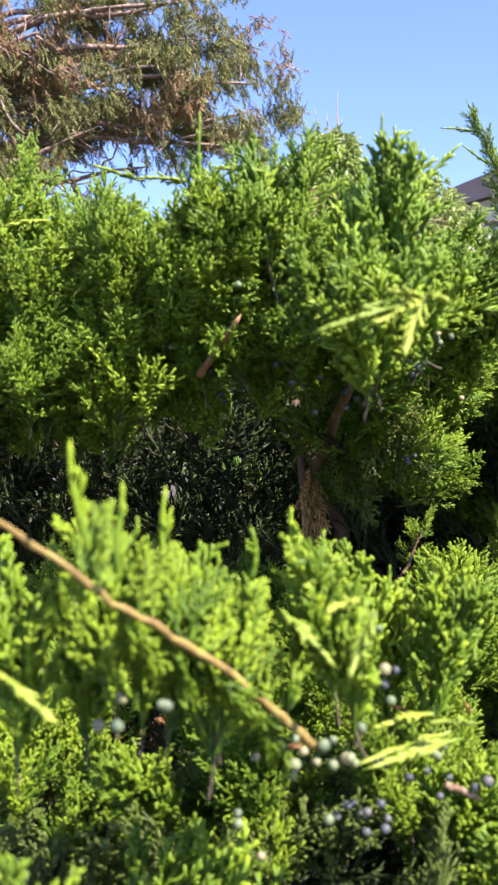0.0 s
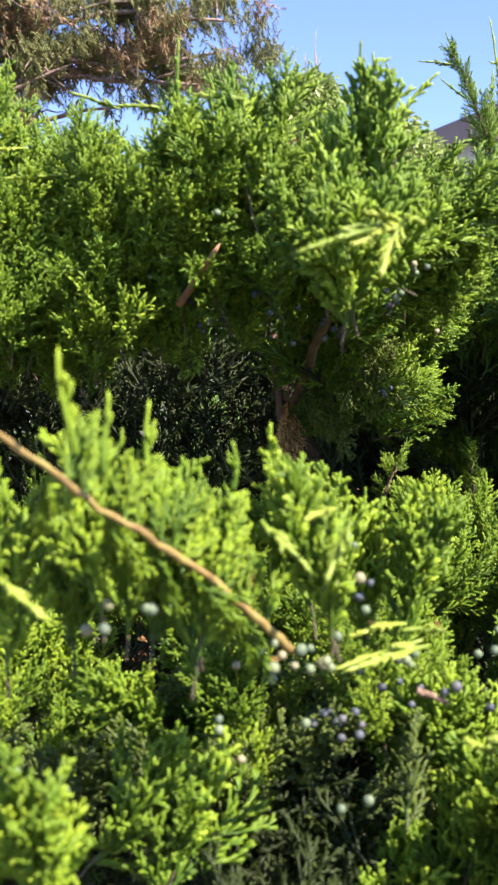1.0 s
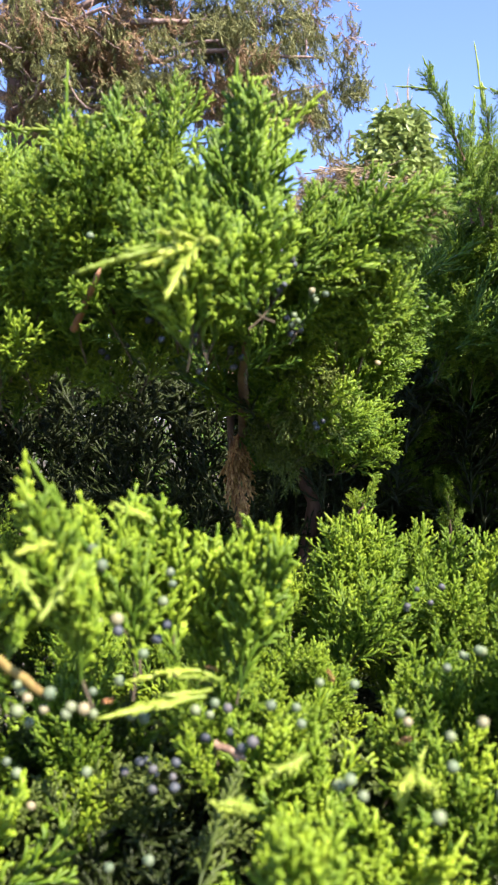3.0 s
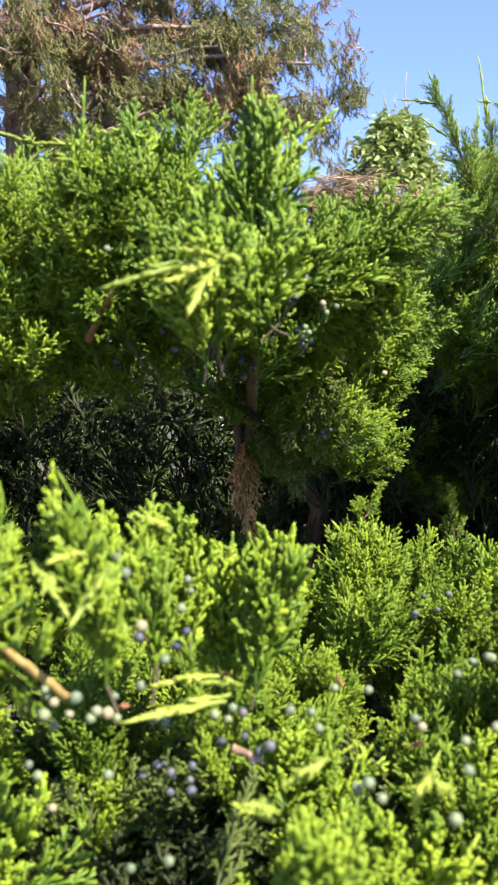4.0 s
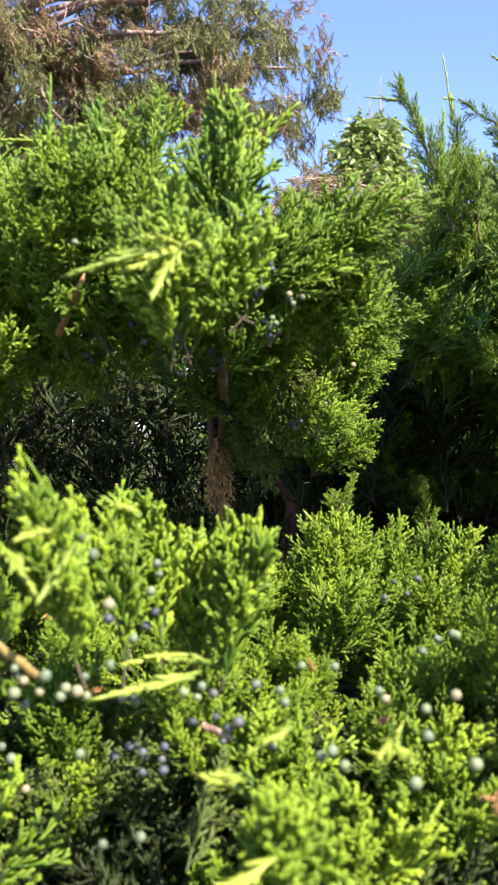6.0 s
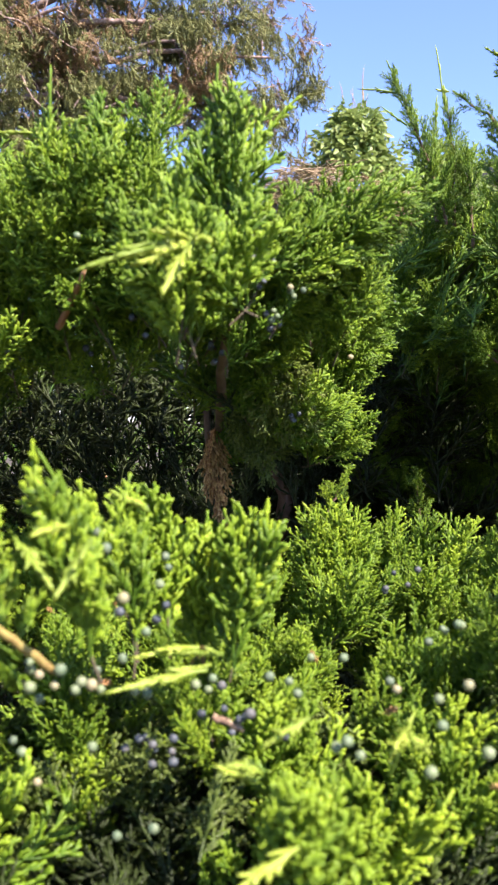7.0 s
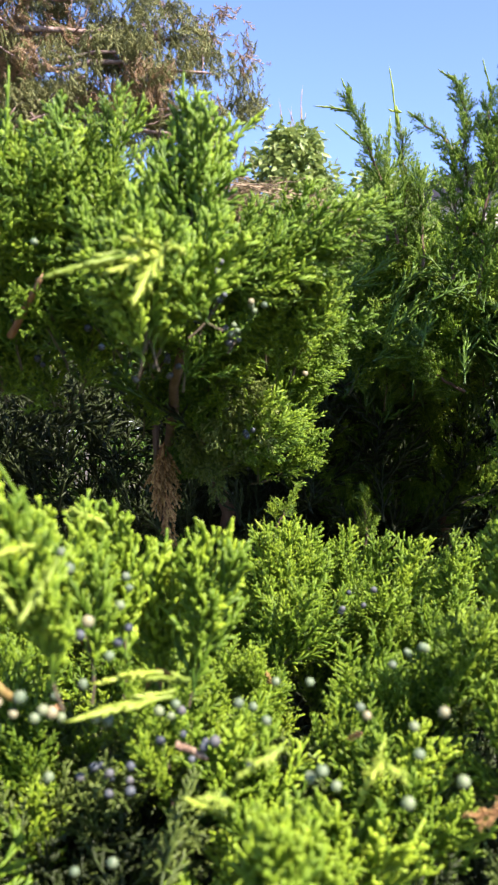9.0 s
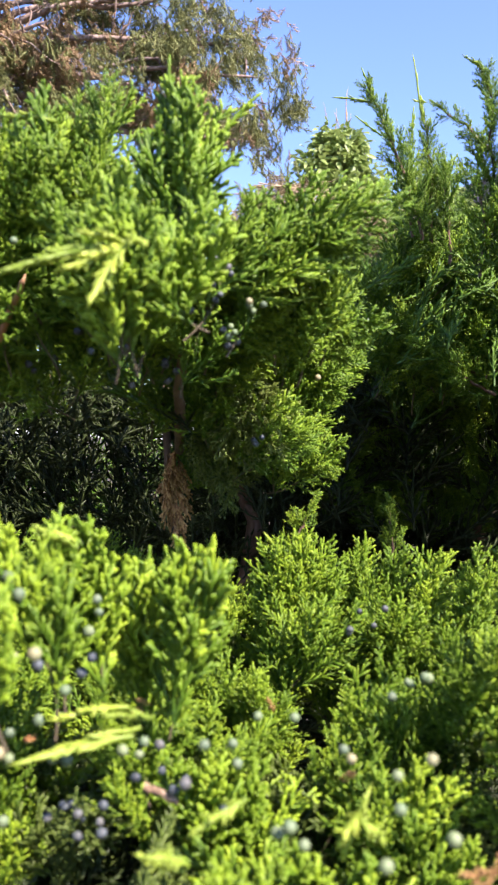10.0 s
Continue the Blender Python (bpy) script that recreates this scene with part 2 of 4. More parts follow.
def spray_template(seed, detail, length=0.075, thick=1.0, spread=1.0):
    """One leafy spray along +Z, its tip at (0, 0, length): side sprigs, each beset with short blunt shoots."""
    rng = random.Random(seed)
    leaf = Tubes()
    k = length / 0.075
    spine, d = run(Vector((0, 0, 0)), Vector((0, 0, 1)), length, 6, 0.09, 0.0, rng)
    shift = Vector((0, 0, length)) - spine[-1]
    spine = [p + shift * (i / 6) for i, p in enumerate(spine)]
    r0 = 0.0012 * thick
    leaf.add(spine + [spine[-1] + Vector((0, 0, 0.0012))], [r0, r0, r0, r0, r0 * 1.05, r0, r0 * 0.7, 0], [0.1, 0.25, 0.4, 0.55, 0.7, 0.85, 0.97, 1.0], 4)
    n1 = {3: 12, 2: 14, 1: 11, 0: 8}[detail]
    around, flatness = rng.uniform(0, 6.28), rng.uniform(0.45, 1.0)
    sides, rings = 3, (1 if detail > 1 else 0)
    for i in range(n1):
        f = 0.04 + 0.88 * (i + rng.random() * 0.7) / n1
        around += 2.5 + rng.gauss(0, 0.4)
        c = min(int(f * 6), 5)
        p = spine[c].lerp(spine[c + 1], f * 6 - c)
        axis = (spine[c + 1] - spine[c]).normalized()
        l1 = length * spread * (0.44 * (1 - f) ** 0.7 + 0.09) * rng.uniform(0.65, 1.25)
        d1 = tilted(axis, rng.uniform(0.38, 0.72) + (0.0 if detail == 3 else 0.16), around, rng)
        d1 = Vector((d1.x, d1.y * flatness, d1.z)).normalized()
        side, _ = run(p, d1, l1, 3, 0.08, 0.22, rng)
        r1 = 0.00110 * thick
        leaf.add(side, [r1, r1, r1, 0], [0.12, 0.35, 0.65, 1.0], sides)
        n2 = max(3, int(l1 / ({3: 0.0040, 2: 0.0031, 1: 0.0046 * k, 0: 0.0075 * k}[detail])))
        flat = rng.uniform(0, 6.28)
        for j in range(n2):
            g = 0.06 + 0.9 * (j + rng.random() * 0.5) / n2
            cc = min(int(g * 3), 2)
            q = side[cc].lerp(side[cc + 1], g * 3 - cc)
            ax = (side[cc + 1] - side[cc]).normalized()
            d2 = tilted(ax, rng.uniform(0.28, 0.58) + (0.0 if detail == 3 else 0.20), flat + (j % 2) * math.pi + rng.gauss(0, 0.9), rng)
            d2 = (d2 + Vector((0, 0, 0.18 if detail == 3 else 0.06))).normalized()
            l2 = min(({3: 0.0076}.get(detail, 0.0058) * k + 0.24 * l1 * (1 - g)) * rng.uniform(0.75, 1.2), {3: 0.0135, 2: 0.0105}.get(detail, 0.009) * k)
            r2 = rng.uniform(0.00105, 0.00140) * thick
            tw = finger(leaf, q, d2, l2, r2, [0.28, 0.62, 0.92, 1.0], sides, rng, 0.15, rings)
            if detail < 3:
                continue
            for h in range(int(l2 / 0.0060)):
                u = rng.uniform(0.15, 0.75)
                qq = tw[0].lerp(tw[1], u * 2) if u < 0.5 else tw[1].lerp(tw[2], u * 2 - 1)
                d3 = tilted((tw[2] - tw[0]).normalized(), rng.uniform(0.3, 0.6), rng.uniform(0, 6.28), rng)
                finger(leaf, qq, d3, rng.uniform(0.0055, 0.0080), r2 * 0.95, [0.45, 0.75, 0.95, 1.0], sides, rng, 0.15, 1)
    return leaf


def stem_template(seed, length=0.13):
    """A crooked woody twig along +Z with its end at (0, 0, length)."""
    rng = random.Random(seed)
    t = Tubes()
    pts, _ = run(Vector((0, 0, 0)), Vector((0, 0, 1)), length, 8, 0.12, 0.0, rng)
    shift = Vector((0, 0, length)) - pts[-1]
    pts = [p + shift * (i / 8) for i, p in enumerate(pts)]
    t.add(pts, [0.0019 - 0.00012 * i for i in range(9)], [0.2] * 9, 5)
    return t, pts


def young_template(seed, length=0.05):
    """A flat young shoot along +Z: a slender axis, short blunt side shoots in one plane."""
    rng = random.Random(seed)
    leaf = Tubes()
    spine, _ = run(Vector((0, 0, 0)), Vector((0, 0, 1)), length, 6, 0.06, 0.0, rng)
    shift = Vector((0, 0, length)) - spine[-1]
    spine = [p + shift * (i / 6) for i, p in enumerate(spine)]
    leaf.add(spine, [0.0012, 0.0013, 0.0013, 0.0013, 0.0013, 0.0011, 0], [0.2, 0.4, 0.5, 0.6, 0.8, 0.9, 1.0], 5)
    for i in range(11):
        f = 0.02 + 0.8 * i / 11
        k = int(f * 6)
        p = spine[k].lerp(spine[k + 1], f * 6 - k)
        sgn = 1 if i % 2 else -1
        d = Vector((sgn * rng.uniform(0.16, 0.34), rng.gauss(0, 0.15), 1)).normalized()
        tw = finger(leaf, p, d, rng.uniform(0.55, 1.0) * 0.017 * (1.15 - f), 0.0010, [0.4, 0.7, 0.95, 1.0], 4, rng, 0.1)
        if f < 0.45:
            finger(leaf, tw[1], Vector((sgn * 0.5, rng.gauss(0, 0.2), 1)).normalized(), 0.006, 0.001, [0.5, 0.8, 0.95, 1.0], 4, rng, 0.1)
    return leaf


def spike_template(seed, length=0.05):
    """An upright bare leader: scales pressed to the axis, a few short shoots at its foot."""
    rng = random.Random(seed)
    leaf = Tubes()
    pts, radii, ages = [], [], []
    for i in range(11):
        f = i / 10
        pts.append(Vector((0.0015 * math.sin(f * 4 + seed), 0.0015 * math.sin(f * 3 + 2 * seed), length * f)))
        radii.append((0.00165 - 0.0006 * f) * (1.12 if i % 2 else 0.9))
        ages.append(0.4 + 0.6 * f)
    radii[-1] = 0
    leaf.add(pts, radii, ages, 5)
    for i in range(9):
        f = rng.uniform(0.0, 0.65)
        w = rng.uniform(0, 6.28)
        d = Vector((math.cos(w) * 0.4, math.sin(w) * 0.4, 1)).normalized()
        finger(leaf, Vector((0, 0, length * f)), d, rng.uniform(0.005, 0.011), 0.0012, [0.5, 0.8, 0.95, 1.0], 4, rng, 0.2)
    return leaf


FINE = [spray_template(11 + i, 3, thick=1.12) for i in range(12)]
MEDIUM = [spray_template(41 + i, 2, thick=0.80, spread=1.1) for i in range(10)]
COARSE = [spray_template(71 + i, 1, 0.10, 1.35) for i in range(6)]
STEMS = [stem_template(91 + i) for i in range(6)]
SHOOT_BARK = rough_material("shoot_bark", [(0.25, (0.045, 0.036, 0.018)), (0.5, (0.075, 0.060, 0.028)), (0.75, (0.115, 0.095, 0.045))], 110.0, 0.8, 0.6, 0.001)
STEM_MESHES = [t.mesh("branch", SHOOT_BARK) for t, _ in STEMS]
LEAF_MESHES = [f.mesh("spray", FOLIAGE) for f in FINE + MEDIUM]
GREEN_MESHES = [f.mesh("spray", GREEN) for f in FINE + MEDIUM]
OLD_MESHES = [f.mesh("spray", OLD_AND_SHADED) for f in FINE + MEDIUM]
# Ages scaled down: interior shade put into the fill sprays' colour.
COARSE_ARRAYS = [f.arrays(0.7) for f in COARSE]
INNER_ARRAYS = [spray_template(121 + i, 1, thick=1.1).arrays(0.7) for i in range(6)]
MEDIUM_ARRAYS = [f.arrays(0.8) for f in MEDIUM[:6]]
DEAD_MESHES = [f.mesh("dead_spray", DEAD) for f in FINE]
YOUNG = [young_template(i).mesh("young_shoot", LIME) for i in range(5)]
SPIKES = [spike_template(i).mesh("leader", FOLIAGE) for i in range(4)]
PALE_SPIKES = [spike_template(i).mesh("leader", LIME) for i in range(4)]


def along(tip, d, length, rng, unit=0.16):
    """The pose of a spray whose tip lies at tip and whose axis points along d."""
    d = Vector(d).normalized()
    q = d.to_track_quat("Z", "Y").to_matrix().to_4x4()
    return Matrix.Translation(Vector(tip) - d * length) @ q @ pose(0, 0, 0, 0, 0, rng.uniform(0, 360)) @ Matrix.Scale(length / unit, 4)


def put_branch(bush, tip, d, length, rng, fine=True, count=6, up=0.35, fan=0.75, meshes=None):
    """A woody branch end with leafy sprays fanned along it; the outermost spray ends at tip."""
    d = Vector(d).normalized()
    tip = Vector(tip)
    size = rng.uniform(0.055, 0.075)
    k = rng.randrange(6)
    end = tip - d * size * 0.8
    m = along(end, d, length * 0.6, rng, 0.13)
    b = child("branch", STEM_MESHES[k], bush, Matrix.Translation(-bush.location) @ m)
    inv = m.inverted()
    pts = STEMS[k][1]
    around = rng.uniform(0, 6.28)
    for i in range(count):
        s = size * rng.uniform(0.85, 1.2)
        if i == 0:
            dd, at = d, tip
        else:
            around += 2.4 + rng.gauss(0, 0.4)
            f = 1 - 1.0 * (i - 0.3) / count
            foot = m @ pts[min(8, int(f * 8))]
            dd = tilted(d, rng.uniform(0.6, 1.1) * fan, around, rng)
            dd = (dd + Vector((0, 0, up * rng.uniform(0.5, 1.3)))).normalized()
            at = foot + dd * s * 0.95
        g = rng.randrange(12) if fine else 12 + rng.randrange(10)
        child("spray", (meshes or LEAF_MESHES)[g], b, inv @ along(at, dd, s, rng, 0.075))
    return b


def put_shoot(bush, base, tip, meshes, rng, label="", unit=0.05, width=1.0, roll=None):
    """A shoot from base to tip."""
    a, b = Vector(base), Vector(tip)
    d = b - a
    q = d.normalized().to_track_quat("Z", "Y").to_matrix().to_4x4()
    k = d.length / unit
    m = Matrix.Translation(a - bush.location) @ q @ pose(0, 0, 0, 0, 0, rng.uniform(0, 360) if roll is None else roll) @ Matrix.Diagonal((width, width, k, 1))
    me = meshes[rng.randrange(len(meshes))]
    return child(me.name.split(".")[0], me, bush, m, label)


def limb_mesh(name, a, b, r0, r1, rng, sag=0.0, steps=8, material=None, wander=0.03, sides=7):
    """A tapered, slightly crooked limb from a to b."""
    t = Tubes()
    a, b = Vector(a), Vector(b)
    n = (b - a).length
    pts = []
    off = Vector((0, 0, 0))
    for i in range(steps + 1):
        f = i / steps
        off += Vector((rng.gauss(0, 1), rng.gauss(0, 1), rng.gauss(0, 1))) * n * wander * (1 if 0 < i < steps else 0)
        pts.append(a.lerp(b, f) + off * math.sin(math.pi * f) + Vector((0, 0, -sag * n * 4 * f * (1 - f))))
    t.add(pts, [(r0 + (r1 - r0) * i / steps) * rng.uniform(0.86, 1.16) for i in range(steps + 1)], [0.3] * (steps + 1), sides)
    return t.mesh(name, material or BARK)


def put_leader(bush, pts, rng, sizes=(0.065, 0.03), gap=0.0095, spread=0.55, meshes=None, bare=0.0):
    """A leader: a thin stem through pts, beset with sprays that shorten towards its tip."""
    pts = [Vector(p) for p in pts]
    fine = []
    for i in range(len(pts) - 1):
        for k in range(4):
            fine.append(pts[i].lerp(pts[i + 1], k / 4) + Vector((rng.gauss(0, 0.0012), rng.gauss(0, 0.0012), rng.gauss(0, 0.0012))))
    fine.append(pts[-1])
    stem, n = Tubes(), len(fine) - 1
    stem.add(fine, [0.0026 - 0.0018 * i / n for i in range(n)] + [0], [0.3] * (n + 1), 5)
    m = Matrix.Translation(-bush.location)
    b = child("leader", stem.mesh("leader", DARK_BARK), bush, m)
    total = sum((fine[i + 1] - fine[i]).length for i in range(n))
    count = max(2, int(total * (1 - bare) / gap))
    around = rng.uniform(0, 6.28)
    for i in range(count + 1):
        f = (1 - bare) * i / count
        c = min(int(f * n), n - 1)
        foot, d = fine[c].lerp(fine[c + 1], f * n - c), (fine[c + 1] - fine[c]).normalized()
        size = (sizes[0] + (sizes[1] - sizes[0]) * f) * rng.uniform(0.75, 1.2)
        around += 2.4 + rng.gauss(0, 0.4)
        dd = d if i == count else (tilted(d, rng.uniform(0.7, 1.3) * spread, around, rng) + Vector((0, 0, 0.2))).normalized()
        child("spray", (meshes or GREEN_MESHES)[12 + rng.randrange(10)], b, along(foot + dd * size * 0.95, dd, size, rng, 0.075))
    return b


def berry_mesh(seed, material):
    rng = random.Random(seed)
    bm = bmesh.new()
    bmesh.ops.create_uvsphere(bm, u_segments=10, v_segments=7, radius=0.0034)
    ax = Vector((rng.gauss(0, 1), rng.gauss(0, 1), rng.gauss(0, 1))).normalized()
    for v in bm.verts:
        v.co += v.co.normalized() * 0.00035 * noise.noise(v.co * 300 + ax * seed)
        v.co.z *= 0.92
    me = bpy.data.meshes.new("berry")
    bm.to_mesh(me)
    bm.free()
    me.polygons.foreach_set("use_smooth", [True] * len(me.polygons))
    me.materials.append(material)
    return me


BERRIES = [berry_mesh(i, BERRY) for i in range(5)]
PALE_BERRIES = [berry_mesh(i, UNRIPE) for i in range(5)]


def put_berries(bush, centre, count, spread, rng, meshes=BERRIES):
    for _ in range(count):
        p = Vector(centre) + Vector((rng.gauss(0, spread), rng.gauss(0, spread * 0.7), rng.gauss(0, spread * 0.8))) - bush.location
        s = rng.uniform(0.75, 1.05)
        child("berry", meshes[rng.randrange(5)], bush,
              Matrix.Translation(p) @ pose(0, 0, 0, rng.uniform(0, 360), rng.uniform(0, 360), 0) @ Matrix.Scale(s, 4))


# ---- ground ----
def ground():
    bm = bmesh.new()
    n = 60
    grid = [[None] * (n + 1) for _ in range(n + 1)]
    for i in range(n + 1):
        for j in range(n + 1):
            u, v = 2 * i / n - 1, 2 * j / n - 1
            x, y = math.copysign(abs(u) ** 3, u) * 1500, math.copysign(abs(v) ** 3, v) * 1500
            z = 0.03 * noise.noise(Vector((x * 0.6, y * 0.6, 0))) if abs(x) + abs(y) < 60 else 0.0
            grid[i][j] = bm.verts.new((x, y, z))
    for i in range(n):
        for j in range(n):
            bm.faces.new((grid[i][j], grid[i + 1][j], grid[i + 1][j + 1], grid[i][j + 1]))
    me = bpy.data.meshes.new("ground")
    bm.to_mesh(me)
    bm.free()
    me.materials.append(SOIL)
    tagged(new("ground", me), "brown soil and short dry grass under the bushes", "ground", kind="structure")


ground()


# ---- juniper in front, low mound under the camera ----
def front_top(x, y):
    """Height of the mound's top over the plan."""
    z = 1.165 + 0.105 * min(1.0, max(0.0, (y - 0.42) / 0.65))
    z += 0.095 * math.exp(-(((x + 0.075) / 0.075) ** 2 + ((y - 0.42) / 0.11) ** 2))
    z += 0.040 * math.exp(-(((x - 0.06) / 0.07) ** 2 + ((y - 0.60) / 0.10) ** 2))
    z += 0.085 * math.exp(-(((x - 0.37) / 0.07) ** 2 + ((y - 0.60) / 0.14) ** 2))
    z -= 0.05 * math.exp(-(((x - 0.14) / 0.05) ** 2 + ((y - 0.95) / 0.2) ** 2))
    return z + 0.018 * noise.noise(Vector((x * 14, y * 14, 3)))


def front_juniper():
    rng = random.Random(5)
    bush = thing("juniper_bush", (0.12, 0.85, 0), "low spreading juniper with bright green scale leaves and pale blue berries", "shrub", "junipers of the hedge")
    child("trunk", limb_mesh("trunk", (0, 0, -0.05), (0.02, -0.02, 0.62), 0.035, 0.02, rng), bush)
    for i in range(9):
        w = 2 * math.pi * i / 9 + rng.uniform(-0.2, 0.2)
        e = (0.34 * math.cos(w), 0.34 * math.sin(w), rng.uniform(0.90, 1.05))
        child("limb", limb_mesh("limb", (0, 0, rng.uniform(0.15, 0.55)), e, 0.014, 0.004, rng, 0.04), bush)
    count = 0
    while count < 168:
        x, y = rng.uniform(-0.24, 0.52), rng.uniform(0.42, 1.14)
        if y < (0.55 if x > 0.20 else 0.48 if x > 0.04 else 0.52):
            continue
        deep = 0.0
        if y < 0.60 and x < 0.15:
            if rng.random() < 0.60:
                continue
            deep = rng.uniform(0.01, 0.055)
        # hollows between the clumps
        deep += 0.045 * min(1.0, max(0.0, -0.05 - noise.noise(Vector((x * 17, y * 17, 7)))) * 6)
        z = front_top(x, y) - abs(rng.gauss(0, 0.018)) + 0.004 - deep
        d = (rng.gauss(0.05, 0.35), rng.gauss(-0.30, 0.3), 1.0)
        put_branch(bush, (x, y, z), d, rng.uniform(0.09, 0.12), rng, y < 0.62, 5)
        count += 1
    # the shaded side that faces the path, sparse shoots leaning outwards
    for i in range(8):
        x, z = rng.uniform(-0.16, 0.24), rng.uniform(1.04, 1.14)
        y = 0.67 - 0.30 * (z - 1.0) + rng.uniform(0.0, 0.10)
        put_branch(bush, (x, y, z), (rng.gauss(0, 0.4), -0.8, rng.uniform(0.0, 0.6)), rng.uniform(0.08, 0.11), rng, True, 4, meshes=GREEN_MESHES)
    for i in range(9):
        x, y = rng.uniform(0.17, 0.24), rng.uniform(0.47, 0.60)
        put_branch(bush, (x, y, front_top(x, y) - rng.uniform(-0.01, 0.03)), (rng.gauss(0.0, 0.35), rng.gauss(-0.35, 0.3), 1.0), rng.uniform(0.09, 0.12), rng, True, 5)
    # upright plumes that stand over the mound
    for tip, d, n in (
        ((-0.070, 0.435, 1.362), (-0.1, 0.1, 1), 0.09), ((-0.052, 0.455, 1.350), (0, 0.1, 1), 0.09), ((-0.036, 0.48, 1.343), (0.05, 0.1, 1), 0.09),
        ((-0.125, 0.47, 1.342), (-0.1, 0.1, 1), 0.10), ((-0.085, 0.50, 1.328), (0, 0.1, 1), 0.09), ((-0.015, 0.51, 1.326), (0, 0.1, 1), 0.09), ((0.001, 0.45, 1.330), (0.2, 0, 1), 0.10), ((0.021, 0.472, 1.348), (-0.35, 0, 1), 0.11),
        ((0.047, 0.60, 1.330), (-0.1, 0, 1), 0.11), ((0.030, 0.55, 1.332), (-0.3, 0, 1), 0.11), ((0.063, 0.62, 1.330), (-0.1, 0, 1), 0.12),
        ((0.102, 0.65, 1.302), (0, 0, 1), 0.10), ((0.146, 0.61, 1.312), (0.25, 0, 1), 0.09), 
        ((0.180, 0.93, 1.284), (-0.2, 0, 1), 0.10), ((0.196, 0.94, 1.288), (-0.1, 0, 1), 0.10), ((0.212, 0.94, 1.293), (0, 0, 1), 0.11), ((0.230, 0.94, 1.292), (0.1, 0, 1), 0.11), ((0.243, 0.94, 1.274), (0.25, 0, 1), 0.10), ((0.168, 0.93, 1.258), (-0.3, 0, 1), 0.09), ((0.268, 0.95, 1.284), (0.0, 0, 1), 0.08), ((0.300, 0.95, 1.280), (0.1, 0, 1), 0.09), ((0.330, 0.93, 1.284), (0.1, 0, 1), 0.10),
        ((0.37, 0.90, 1.288), (0.1, 0, 1), 0.12), ((0.362, 0.70, 1.340), (0.05, 0, 1), 0.12), ((0.342, 0.60, 1.340), (-0.1, 0, 1), 0.12),
        ((0.325, 0.50, 1.330), (0.2, 0, 1), 0.13), ((0.167, 0.42, 1.208), (0.1, -0.3, 1), 0.09), ((0.150, 0.40, 1.210), (-0.3, -0.3, 1), 0.08),
        ((0.175, 0.40, 1.197), (0.4, -0.3, 1), 0.08), ((-0.09, 0.36, 1.235), (-0.1, -0.3, 1), 0.09), ((-0.075, 0.37, 1.215), (0.2, -0.4, 1), 0.08), ((-0.11, 0.38, 1.20), (0.2, -0.4, 1), 0.09),
    ):
        put_branch(bush, tip, d, n, rng, tip[1] < 0.75, 5, 0.35, 0.34)
    # bare leaders
    for a, b in (
        ((-0.062, 0.350, 1.36), (-0.066, 0.345, 1.402)), ((-0.052, 0.376, 1.350), (-0.052, 0.374, 1.385)), ((-0.037, 0.42, 1.340), (-0.038, 0.419, 1.381)),
        ((0.002, 0.45, 1.335), (0.001, 0.45, 1.360)), ((0.026, 0.475, 1.340), (0.021, 0.472, 1.368)), ((0.055, 0.50, 1.30), (0.020, 0.485, 1.365)),
        ((0.138, 0.61, 1.285), (0.146, 0.61, 1.324)), ((0.270, 0.95, 1.262), (0.270, 0.95, 1.300)), ((0.134, 0.60, 1.30), (0.145, 0.598, 1.328)), ((0.345, 0.61, 1.33), (0.338, 0.60, 1.375)), ((0.365, 0.70, 1.32), (0.360, 0.70, 1.357)),
    ):
        put_shoot(bush, a, b, SPIKES, rng)
    for a, b in (
        ((-0.106, 0.37, 1.311), (-0.071, 0.36, 1.289)), ((0.016, 0.46, 1.317), (0.043, 0.44, 1.291)), ((0.113, 0.52, 1.238), (0.054, 0.50, 1.225)),
        ((0.167, 0.44, 1.234), (0.142, 0.432, 1.220)), ((0.144, 0.44, 1.206), (0.125, 0.43, 1.214)), ((0.161, 0.38, 1.198), (0.125, 0.36, 1.181)),
        ((0.062, 0.60, 1.321), (0.034, 0.60, 1.330)), ((0.190, 0.94, 1.272), (0.172, 0.93, 1.298)), ((0.067, 0.58, 1.320), (0.045, 0.56, 1.335)), ((0.112, 0.50, 1.240), (0.056, 0.47, 1.234)), ((0.121, 0.50, 1.249), (0.094, 0.50, 1.249)), ((0.141, 0.46, 1.194), (0.119, 0.45, 1.206)), ((0.214, 0.44, 1.230), (0.205, 0.44, 1.214)), ((0.215, 0.44, 1.227), (0.226, 0.44, 1.216)), ((0.051, 0.43, 1.327), (0.033, 0.42, 1.322)),
        ((0.213, 0.50, 1.184), (0.227, 0.50, 1.221)), ((0.105, 0.53, 1.245), (0.065, 0.51, 1.243)), ((0.060, 0.44, 1.320), (0.045, 0.42, 1.290)),
    ):
        put_shoot(bush, a, b, YOUNG, rng, "pale yellow-green young shoot", 0.05, 1.15, rng.uniform(-30, 30))
    # the long bare twig that slants through the near foliage
    slant = child("twig", limb_mesh("twig", Vector((-0.115, 0.345, 1.385)) - bush.location, Vector((0.036, 0.475, 1.242)) - bush.location, 0.0013, 0.0025, rng, 0.01, 40, OCHRE_BARK, 0.004), bush, label="yellow-brown bare twig")
